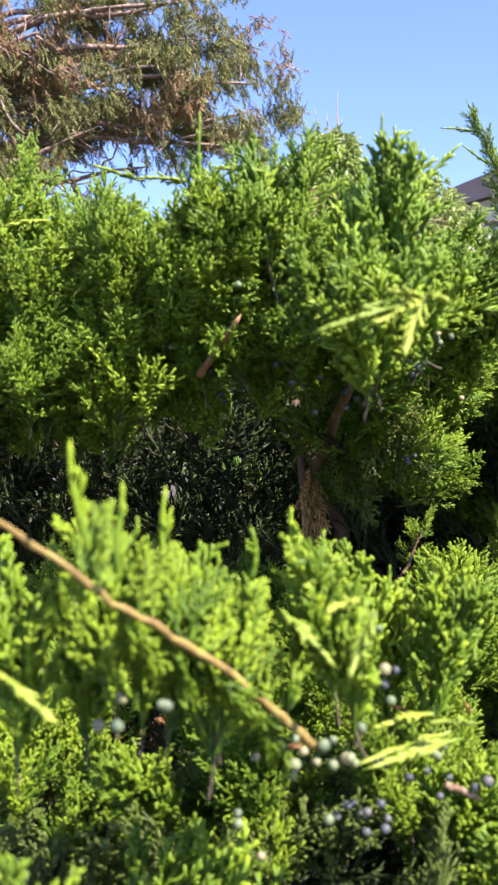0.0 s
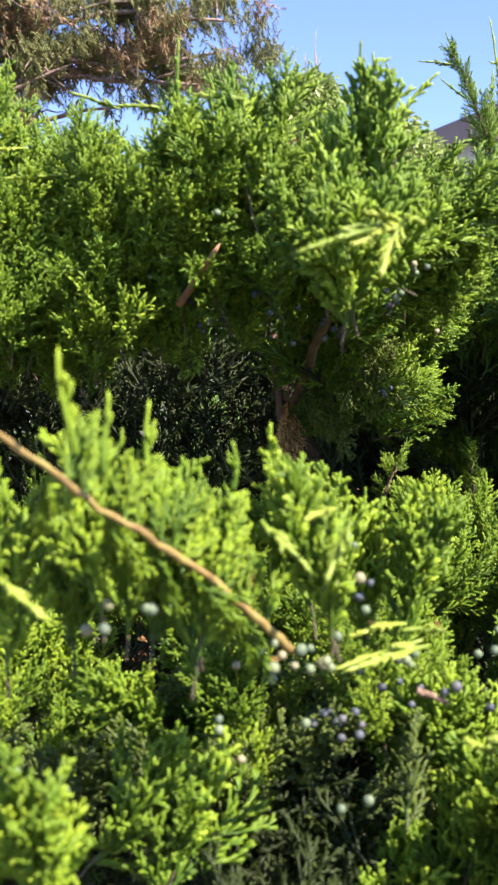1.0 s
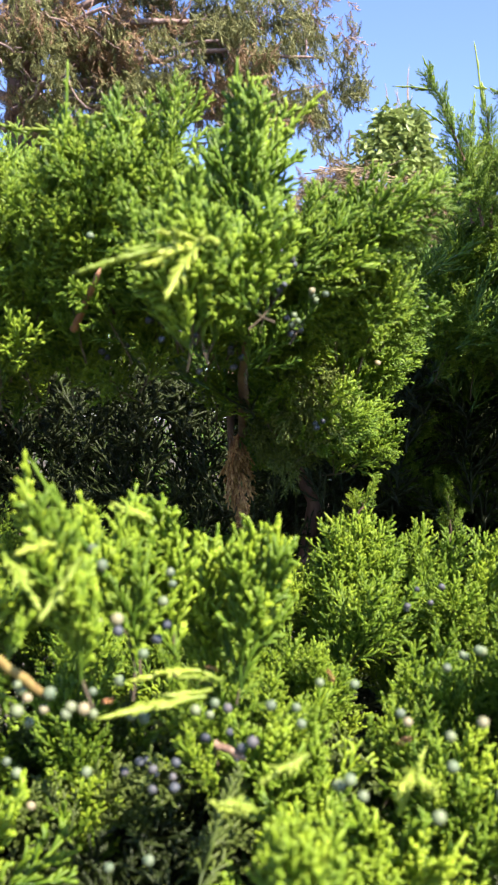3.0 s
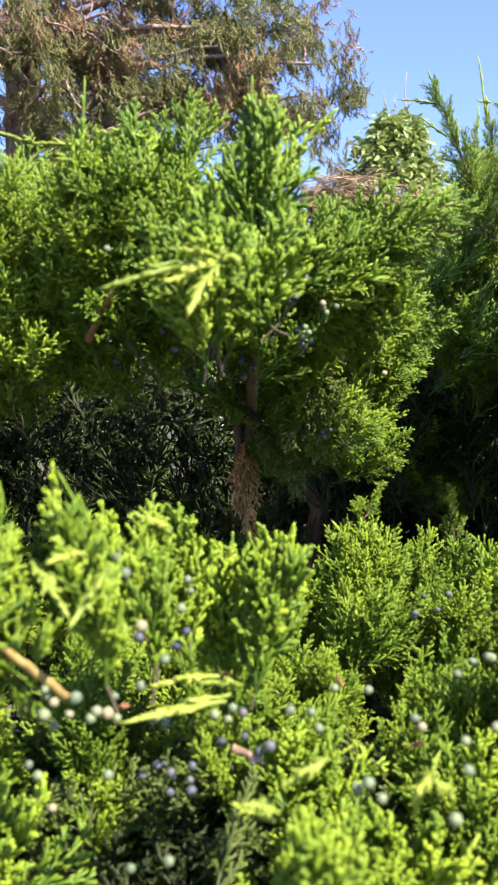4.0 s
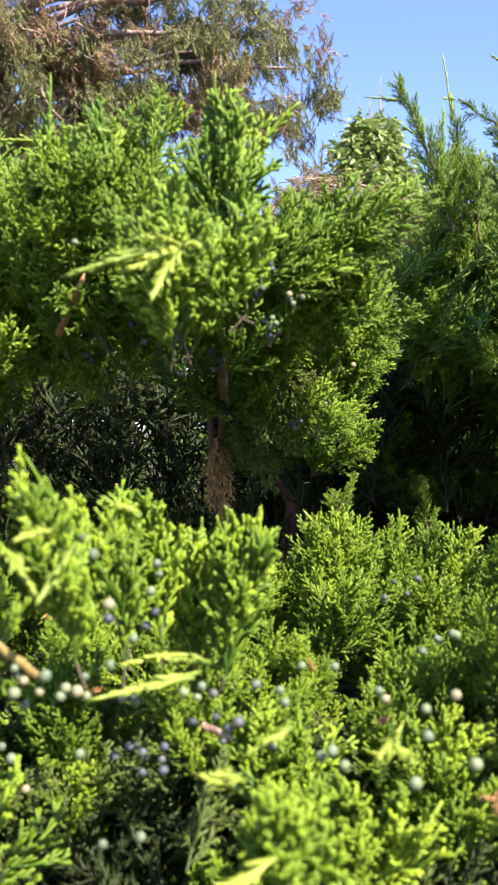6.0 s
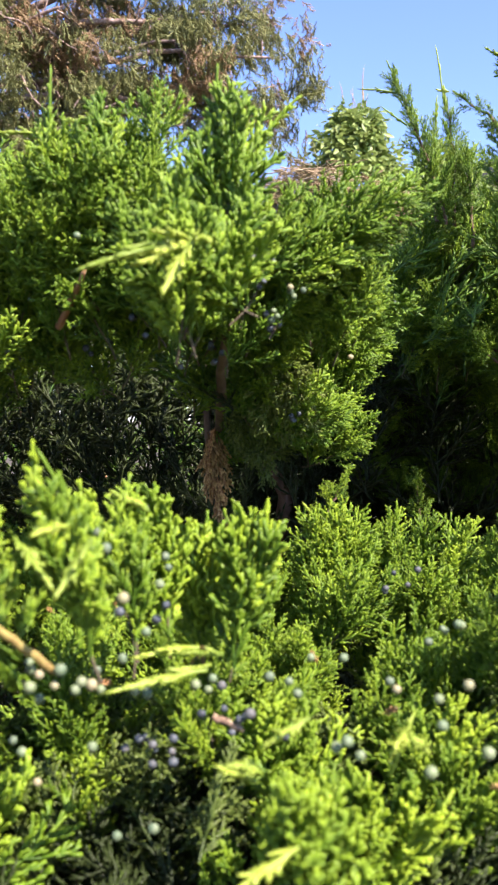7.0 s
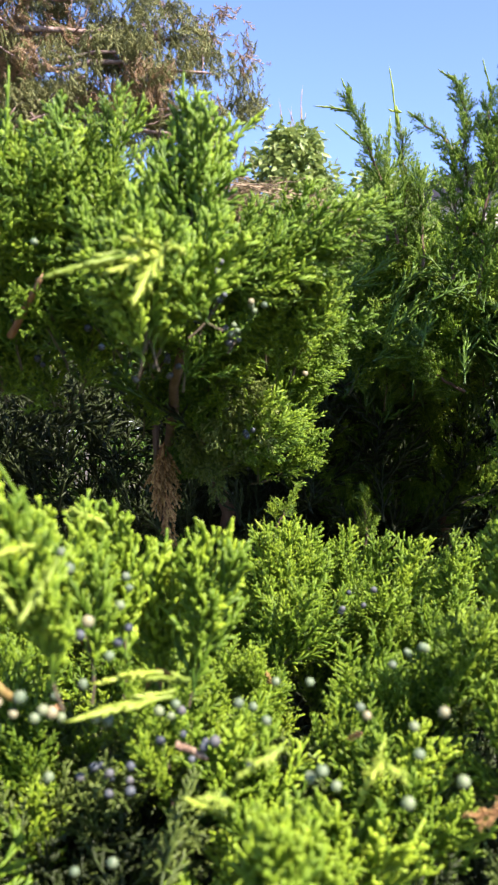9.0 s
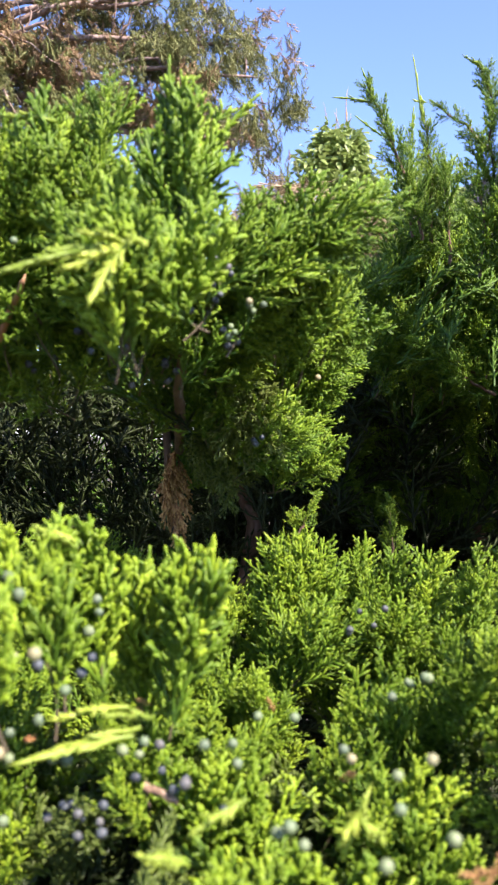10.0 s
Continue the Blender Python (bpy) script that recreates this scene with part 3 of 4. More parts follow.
    for i in range(3, 18):
        f = 0.12 + 0.80 * i / 18
        foot = Vector((-0.115, 0.345, 1.385)).lerp(Vector((0.036, 0.475, 1.242)), f)
        d = Vector((rng.gauss(0.1, 0.35), rng.uniform(0.2, 0.7), 1.0 if i % 3 else -0.5)).normalized()
        n = rng.uniform(0.016, 0.022) + 0.016 * f
        child("spray", LEAF_MESHES[rng.randrange(12)], slant, Matrix.Translation(-bush.location) @ along(foot + d * n, d, n, rng, 0.05))
    for tip, d in (((0.266, 0.48, 1.186), (-0.9, -0.2, -0.1)), ((0.285, 0.49, 1.190), (-0.8, -0.3, 0.2))):
        child("dead_spray", DEAD_MESHES[rng.randrange(12)], bush, Matrix.Translation(-bush.location) @ along(tip, d, 0.024, rng, 0.075), "dry reddish-brown dead spray")
    child("dead_twig", limb_mesh("dead_twig", Vector((0.113, 0.535, 1.203)) - bush.location, Vector((0.132, 0.530, 1.196)) - bush.location, 0.0025, 0.0016, rng, -0.03, 9, DEAD_WOOD, 0.05, 6), bush, label="pinkish-brown broken dead twig")
    for i in range(9):
        x, y = rng.uniform(-0.08, 0.38), rng.uniform(0.50, 0.85)
        d = (rng.gauss(0, 0.5), rng.gauss(-0.4, 0.4), rng.gauss(0.3, 0.6))
        child("dead_spray", DEAD_MESHES[rng.randrange(12)], bush, Matrix.Translation(-bush.location) @ along((x, y, front_top(x, y) - rng.uniform(-0.004, 0.03)), d, rng.uniform(0.008, 0.012), rng, 0.06), "small dry brown sprig")
    inside, inner = [], []
    for i in range(2500):
        x, y = rng.uniform(-0.55, 0.80), rng.uniform(0.56, 1.12)
        z = rng.uniform(0.35, 1.0) ** 0.7 * (front_top(x, y) - 0.06)
        if i > 2000:
            x, y, z = rng.uniform(-0.2, 0.55), rng.uniform(0.75, 1.15), rng.uniform(0.85, 1.14)
        elif i > 1500:
            x, y, z = rng.uniform(-0.05, 0.42), rng.uniform(0.56, 0.80), rng.uniform(0.98, 1.13)
        elif i > 500:
            x, y, z = rng.uniform(-0.35, 0.6), rng.uniform(0.55, 0.85), rng.uniform(0.62, 1.12)
        # sprays well under the top take the dark colour that imitates shade
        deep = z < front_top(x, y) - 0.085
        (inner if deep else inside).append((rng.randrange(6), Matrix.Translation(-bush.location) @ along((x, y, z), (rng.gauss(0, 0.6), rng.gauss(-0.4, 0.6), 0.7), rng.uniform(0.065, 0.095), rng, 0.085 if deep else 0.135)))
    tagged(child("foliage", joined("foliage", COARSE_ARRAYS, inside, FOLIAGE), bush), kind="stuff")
    tagged(child("inner_growth", joined("inner_growth", INNER_ARRAYS, inner, INNER), bush, label="inner foliage coloured dark to stand for deep shade"), kind="stuff")
    # sprays in the cavity, with the shade there put into their duller colour
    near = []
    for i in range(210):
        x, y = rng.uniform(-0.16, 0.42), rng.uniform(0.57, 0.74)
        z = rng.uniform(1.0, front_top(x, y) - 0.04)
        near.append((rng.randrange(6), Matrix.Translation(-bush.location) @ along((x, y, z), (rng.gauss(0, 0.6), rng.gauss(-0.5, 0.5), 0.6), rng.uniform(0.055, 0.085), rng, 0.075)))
    tagged(child("inner_sprays", joined("inner_sprays", MEDIUM_ARRAYS, near, OLD_AND_SHADED), bush, label="inner sprays coloured dull green for the mound's shade"), kind="stuff")
    for c, n, spread in (
        ((0.040, 0.470, 1.250), 5, 0.008), ((0.055, 0.49, 1.234), 3, 0.008), ((0.078, 0.515, 1.220), 4, 0.010), ((0.113, 0.54, 1.222), 2, 0.007), ((0.155, 0.49, 1.230), 2, 0.006),
        ((0.190, 0.445, 1.217), 3, 0.006), ((0.204, 0.51, 1.234), 2, 0.010), ((0.248, 0.47, 1.238), 2, 0.012), ((0.258, 0.61, 1.246), 5, 0.012), ((0.179, 0.56, 1.238), 3, 0.014),
        ((0.009, 0.54, 1.168), 2, 0.010), ((0.075, 0.51, 1.145), 2, 0.010), ((0.062, 0.48, 1.290), 2, 0.008), ((0.050, 0.485, 1.312), 2, 0.010), ((0.079, 0.58, 1.280), 3, 0.010),
        ((0.080, 0.51, 1.262), 2, 0.012), ((0.233, 0.44, 1.216), 3, 0.012), ((-0.055, 0.43, 1.280), 5, 0.012), ((0.015, 0.48, 1.240), 3, 0.012), ((-0.09, 0.44, 1.19), 3, 0.02), ((0.02, 0.53, 1.20), 4, 0.025),
    ):
        put_berries(bush, c, n, spread, rng, PALE_BERRIES)
    for c, n, spread in (((0.069, 0.59, 1.168), 5, 0.010), ((0.085, 0.57, 1.158), 4, 0.010), ((0.113, 0.60, 1.192), 5, 0.010), ((0.145, 0.53, 1.210), 3, 0.010), ((0.068, 0.53, 1.258), 3, 0.008), ((0.27, 0.80, 1.230), 5, 0.02)):
        put_berries(bush, c, n, spread, rng)
    return bush


front_juniper()


# ---- juniper in the middle, overhanging ----
def middle_face(x, z):
    """Depth of the crown's face over the picture of it from the path."""
    y = 0.755 + 0.35 * max(0.0, 1.57 - z) + 2.4 * max(0.0, 1.465 - z)
    y += 0.35 * max(0.0, -x - 0.05)
    flank = 0.80 + min(0.22, 4.0 * max(0.0, 1.575 - z))
    w = min(1.0, max(0.0, (x - 0.12) / 0.05))
    y = y * (1 - w) + flank * w
    return y + 0.8 * max(0.0, x - 0.26) + 0.03 * noise.noise(Vector((x * 9, z * 9, 1)))


def middle_top(x):
    return 1.625 - 0.85 * max(0.0, x - 0.11) + 0.03 * min(1.0, max(0.0, -x * 3))


def middle_juniper():
    rng = random.Random(8)
    bush = thing("juniper_bush", (0.05, 1.45, 0), "tall juniper with overhanging sprays, blue berries and a dead brown branch", "shrub", "junipers of the hedge")
    at = bush.location
    child("trunk", limb_mesh("trunk", (0, 0, -0.05), (0.02, 0.04, 1.52), 0.028, 0.008, rng, sides=9, steps=12, material=DARK_BARK), bush)
    for e in ((-0.02, -0.50, 1.48), (-0.16, -0.48, 1.50), (0.05, -0.4, 1.55), (-0.3, -0.4, 1.5), (0.18, -0.35, 1.48), (-0.45, -0.3, 1.45), (-0.1, 0.05, 1.5), (0.15, 0.05, 1.45)):
        child("limb", limb_mesh("limb", (0.01, 0.0, rng.uniform(1.42, 1.50)), e, 0.006, 0.003, rng, -0.04, material=DARK_BARK), bush)
    child("limb", limb_mesh("limb", Vector((-0.042, 0.79, 1.458)) - at, Vector((-0.006, 0.735, 1.502)) - at, 0.0034, 0.0022, rng, 0.02, 8, BARK, 0.01), bush, label="reddish-brown bare limb")
    child("limb", limb_mesh("limb", Vector((0.078, 1.08, 1.370)) - at, Vector((0.105, 0.80, 1.510)) - at, 0.0060, 0.0040, rng, 0.03, 10, DARK_BARK, 0.004), bush, label="dark brown bare limb")
    count = 0
    while count < 140:
        x = rng.uniform(-0.50, 0.28)
        z = rng.uniform(1.38, middle_top(x))
        if z < 1.50 and -0.05 < x < 0.06 or z < 1.455 and x < 0.1:
            continue
        low = max(0.0, (1.50 - z) / 0.15)
        if low > 0.3 and rng.random() < 0.4:
            continue
        y = middle_face(x, z) + abs(rng.gauss(0, 0.045))
        if 0.06 < x < 0.15 and 1.40 < z < 1.525:
            y += 0.14
        d = (rng.gauss(0.1, 0.4), -0.60 - 0.4 * low, 1.0 - 0.9 * low + rng.gauss(0, 0.25))
        if x > 0.13 and z < 1.53:
            d = (rng.gauss(0.4, 0.3), -0.6, 0.5 + rng.gauss(0, 0.25))
        put_branch(bush, (x, y, z), d, rng.uniform(0.10, 0.14), rng, False, 6, meshes=GREEN_MESHES)
        count += 1
    for tip, d, n in (
        ((-0.207, 0.85, 1.681), (0, 0, 1), 0.15), ((-0.176, 0.90, 1.632), (-0.2, 0, 1), 0.13), ((-0.135, 0.85, 1.632), (-0.3, 0, 1), 0.13),
        ((-0.099, 0.85, 1.620), (0.1, 0, 1), 0.13), ((0.0, 0.74, 1.638), (-0.2, -0.1, 1), 0.14), ((-0.045, 0.76, 1.630), (0.1, -0.1, 1), 0.12),
        ((0.050, 0.76, 1.658), (0.15, 0, 1), 0.14), ((0.103, 0.85, 1.645), (0.1, 0, 1), 0.13), ((0.106, 0.70, 1.630), (-0.05, -0.1, 1), 0.14),
        ((0.136, 0.72, 1.620), (0.6, 0, 1), 0.12), ((0.165, 0.78, 1.576), (0.5, 0, 1), 0.12), ((-0.15, 0.95, 1.673), (0, 0, 1), 0.14),
        ((-0.017, 0.80, 1.655), (-0.2, 0, 1), 0.13), ((0.017, 0.78, 1.648), (0, 0, 1), 0.13), ((0.161, 0.80, 1.570), (0.4, 0, 1), 0.13),
        ((0.285, 0.80, 1.574), (1.0, 0.0, 0.30), 0.12), ((0.262, 0.80, 1.560), (1.0, 0.0, 0.35), 0.12), ((0.234, 0.80, 1.554), (0.9, -0.1, 0.5), 0.12), ((0.250, 0.82, 1.542), (1.0, -0.1, 0.2), 0.11),
        ((0.196, 0.80, 1.562), (0.5, 0, 1), 0.12), ((0.222, 0.81, 1.540), (0.8, -0.2, 0.3), 0.11), ((0.218, 0.97, 1.398), (0.9, -0.4, 0.3), 0.09), ((0.206, 0.97, 1.407), (0.6, -0.5, 0.6), 0.09),
        ((0.192, 0.97, 1.392), (0.5, -0.6, 0.0), 0.09), ((0.262, 1.02, 1.520), (0.8, -0.4, 0.3), 0.10), ((0.255, 1.02, 1.490), (0.8, -0.4, 0.2), 0.10), ((0.250, 1.04, 1.455), (0.8, -0.5, 0.1), 0.10),
        ((0.045, 0.60, 1.49), (-0.7, -0.4, 0.3), 0.09), ((0.06, 0.60, 1.515), (-0.3, -0.4, 0.9), 0.10), ((0.10, 0.59, 1.515), (0.2, -0.4, 0.9), 0.10), ((0.08, 0.62, 1.545), (0, -0.4, 1.0), 0.11), ((0.13, 0.64, 1.53), (0.4, -0.4, 0.9), 0.11), ((0.03, 0.64, 1.54), (-0.4, -0.4, 0.9), 0.11),
    ):
        put_branch(bush, tip, d, n, rng, tip[1] < 0.75, 5, 0.25, 0.55, GREEN_MESHES)
    for i in range(34):
        x, z = rng.uniform(-0.22, 0.04), rng.uniform(1.50, 1.62)
        put_branch(bush, (x, middle_face(x, z) - 0.02 + rng.uniform(-0.02, 0.03), z), (rng.gauss(0.0, 0.4), -0.6, rng.gauss(0.8, 0.2)), rng.uniform(0.09, 0.12), rng, False, 5, meshes=GREEN_MESHES)
    for i in range(16):
        x, z = rng.uniform(-0.30, -0.06), rng.uniform(1.485, 1.55)
        put_branch(bush, (x, 0.75 + rng.uniform(0.0, 0.05), z), (rng.gauss(0.0, 0.4), -0.7, rng.gauss(0.6, 0.2)), rng.uniform(0.09, 0.12), rng, False, 5, meshes=GREEN_MESHES)
    # the flank turned to the sun, and the pale old sprays that hang under it
    for i in range(26):
        z = rng.uniform(1.40, 1.54)
        x = rng.uniform(0.14, 0.258 - 0.7 * max(0.0, 1.47 - z))
        put_branch(bush, (x, middle_face(x, z) - 0.03 + rng.uniform(0, 0.06), z), (rng.gauss(0.4, 0.3), -0.6, rng.gauss(0.4, 0.3)), rng.uniform(0.08, 0.11), rng, False, 5, 0.2, 0.6, GREEN_MESHES if rng.random() < 0.65 else OLD_MESHES)
    for i in range(15):
        x, z = rng.uniform(0.13, 0.25), rng.uniform(1.49, 1.555)
        put_branch(bush, (x, 0.79 + 0.5 * (1.555 - z) + rng.uniform(0.0, 0.04), z), (rng.gauss(0.45, 0.35), -0.6, rng.gauss(0.5, 0.3)), rng.uniform(0.08, 0.12), rng, False, 5, 0.2, 0.7, GREEN_MESHES)
    for i in range(12):
        x, z = rng.uniform(0.235, 0.268), rng.uniform(1.46, 1.54)
        put_branch(bush, (x, rng.uniform(1.02, 1.16), z), (rng.gauss(0.8, 0.3), -0.3, rng.gauss(0.2, 0.3)), rng.uniform(0.08, 0.11), rng, False, 4, 0.2, 0.8, GREEN_MESHES)
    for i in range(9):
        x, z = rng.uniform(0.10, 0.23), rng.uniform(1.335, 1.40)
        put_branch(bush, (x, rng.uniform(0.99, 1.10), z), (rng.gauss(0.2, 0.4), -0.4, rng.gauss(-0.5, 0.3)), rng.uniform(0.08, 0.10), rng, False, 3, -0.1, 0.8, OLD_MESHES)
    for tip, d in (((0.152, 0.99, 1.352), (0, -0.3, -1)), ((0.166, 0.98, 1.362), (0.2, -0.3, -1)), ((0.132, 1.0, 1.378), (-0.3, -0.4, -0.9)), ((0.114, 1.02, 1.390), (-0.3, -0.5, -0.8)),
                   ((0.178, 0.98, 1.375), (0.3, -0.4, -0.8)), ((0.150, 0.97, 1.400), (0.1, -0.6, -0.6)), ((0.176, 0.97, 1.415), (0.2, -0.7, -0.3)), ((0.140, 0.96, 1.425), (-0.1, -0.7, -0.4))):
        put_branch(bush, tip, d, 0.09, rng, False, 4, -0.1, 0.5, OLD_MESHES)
    for i in range(18):
        x, z = rng.uniform(-0.38, -0.20), rng.uniform(1.47, 1.62)
        put_branch(bush, (x, rng.uniform(0.90, 1.02), z), (rng.gauss(0.0, 0.4), -0.5, 0.8), rng.uniform(0.10, 0.14), rng, False, 6, meshes=GREEN_MESHES)
    for i in range(22):
        x, z = rng.uniform(0.26, 0.44), rng.uniform(1.50, 1.63)
        put_branch(bush, (x, rng.uniform(1.50, 1.65), z - 0.5 * abs(x - 0.36)), (rng.gauss(0.3, 0.4), rng.gauss(-0.3, 0.3), 1.0), rng.uniform(0.11, 0.14), rng, False, 5, meshes=GREEN_MESHES)
    put_shoot(bush, (-0.041, 0.75, 1.61), (-0.041, 0.75, 1.668), SPIKES, rng)
    put_shoot(bush, (0.104, 0.70, 1.60), (0.100, 0.70, 1.650), SPIKES, rng)
    put_shoot(bush, (0.14, 0.72, 1.605), (0.165, 0.72, 1.632), SPIKES, rng)
    for a, b, w in (
        ((0.080, 0.510, 1.474), (0.032, 0.505, 1.459), 1.3), ((0.100, 0.525, 1.481), (0.074, 0.515, 1.486), 1.0), ((0.100, 0.525, 1.481), (0.064, 0.513, 1.463), 1.3), ((0.100, 0.528, 1.481), (0.073, 0.515, 1.472), 1.3), ((0.098, 0.530, 1.481), (0.059, 0.515, 1.475), 0.8), ((0.101, 0.525, 1.483), (0.084, 0.503, 1.443), 1.25), ((0.101, 0.525, 1.483), (0.112, 0.515, 1.478), 1.3), ((0.098, 0.530, 1.481), (0.057, 0.512, 1.467), 0.8),
        ((-0.122, 0.80, 1.567), (-0.197, 0.78, 1.561), 1.2), ((-0.122, 0.80, 1.560), (-0.150, 0.78, 1.520), 1.0), ((-0.171, 0.80, 1.591), (-0.209, 0.78, 1.582), 1.0),
        ((-0.095, 0.82, 1.631), (-0.139, 0.80, 1.640), 1.2), ((0.013, 0.74, 1.615), (-0.032, 0.74, 1.620), 1.2), ((-0.05, 0.80, 1.625), (-0.10, 0.79, 1.625), 1.2), ((-0.02, 0.76, 1.57), (-0.055, 0.745, 1.575), 1.0),
    ):
        put_shoot(bush, a, b, YOUNG, rng, "pale yellow-green young shoot", 0.05, w, rng.uniform(-30, 30))
    # the dead branch that hangs in the gap
    dead = child("dead_branch", limb_mesh("dead_branch", Vector((0.055, 1.12, 1.45)) - at, Vector((0.082, 1.08, 1.255)) - at, 0.006, 0.002, rng, 0.0, 8, DARK_BARK, 0.01), bush, label="dry orange-brown dead branch")
    for tip, d, n in (((0.090, 1.08, 1.318), (0.35, -0.3, -1), 0.05), ((0.064, 1.08, 1.328), (-0.2, -0.3, -1), 0.05), ((0.078, 1.07, 1.275), (0.15, -0.2, -1), 0.09), ((0.086, 1.075, 1.30), (0.35, -0.2, -1), 0.07), ((0.066, 1.075, 1.305), (-0.1, -0.3, -1), 0.07), ((0.083, 1.07, 1.252), (0.1, 0, -1), 0.07)):
        child("dead_spray", DEAD_MESHES[rng.randrange(12)], dead, Matrix.Translation(-at) @ along(tip, d, n, rng, 0.075) @ Matrix.Diagonal((0.7, 0.7, 1, 1)))
    inside, inner = [], []
    for i in range(4300):
        x = rng.uniform(-1.0, 0.35)
        y = rng.uniform(0.86, 1.80)
        z = rng.uniform(0.35, 1.62)
        if i > 1900:
            x, y, z = rng.uniform(-0.9, 1.0), rng.uniform(1.5, 1.9), rng.uniform(0.85, 1.55)
        elif i > 1000:
            y, z = rng.uniform(0.86, 1.6), rng.uniform(1.43, 1.60)
        if z < 1.42 and y < 1.30 and x > -0.5:
            continue
        if z < 1.5 and y < middle_face(x, z) + 0.10:
            continue
        if y < 1.4 and x > 0.12:
            continue
        # low sprays behind the face are coloured dark, as if in shade
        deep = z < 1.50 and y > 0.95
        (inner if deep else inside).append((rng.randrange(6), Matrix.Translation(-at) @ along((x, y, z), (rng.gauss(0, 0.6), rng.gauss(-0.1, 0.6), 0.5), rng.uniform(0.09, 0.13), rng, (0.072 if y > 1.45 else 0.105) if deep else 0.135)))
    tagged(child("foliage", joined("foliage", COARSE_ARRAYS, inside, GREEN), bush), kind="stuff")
    tagged(child("inner_growth", joined("inner_growth", INNER_ARRAYS, inner, INNER), bush, label="inner foliage coloured dark to stand for deep shade"), kind="stuff")
    for c, n, spread in (
        ((0.100, 0.78, 1.522), 9, 0.009), ((0.128, 0.77, 1.520), 8, 0.009), ((0.126, 0.775, 1.500), 9, 0.009), ((0.115, 0.79, 1.480), 8, 0.012), ((0.138, 0.80, 1.466), 5, 0.008),
        ((0.093, 0.84, 1.434), 7, 0.010), ((0.041, 0.79, 1.457), 6, 0.010), ((0.163, 0.95, 1.383), 3, 0.005), ((0.212, 0.93, 1.520), 3, 0.008), ((-0.088, 0.83, 1.443), 6, 0.012), ((-0.02, 0.83, 1.46), 6, 0.02), ((-0.15, 0.83, 1.49), 5, 0.03),
    ):
        put_berries(bush, c, n, spread, rng)
    for c, n, spread in (((0.157, 0.775, 1.483), 4, 0.006), ((0.145, 0.78, 1.468), 3, 0.006), ((0.058, 0.69, 1.486), 4, 0.008), ((-0.10, 0.80, 1.50), 4, 0.03), ((-0.092, 0.81, 1.447), 3, 0.006), ((0.02, 0.73, 1.545), 3, 0.02), ((0.22, 0.96, 1.47), 4, 0.03)):
        put_berries(bush, c, n, spread, rng, PALE_BERRIES)
    return bush


middle_juniper()


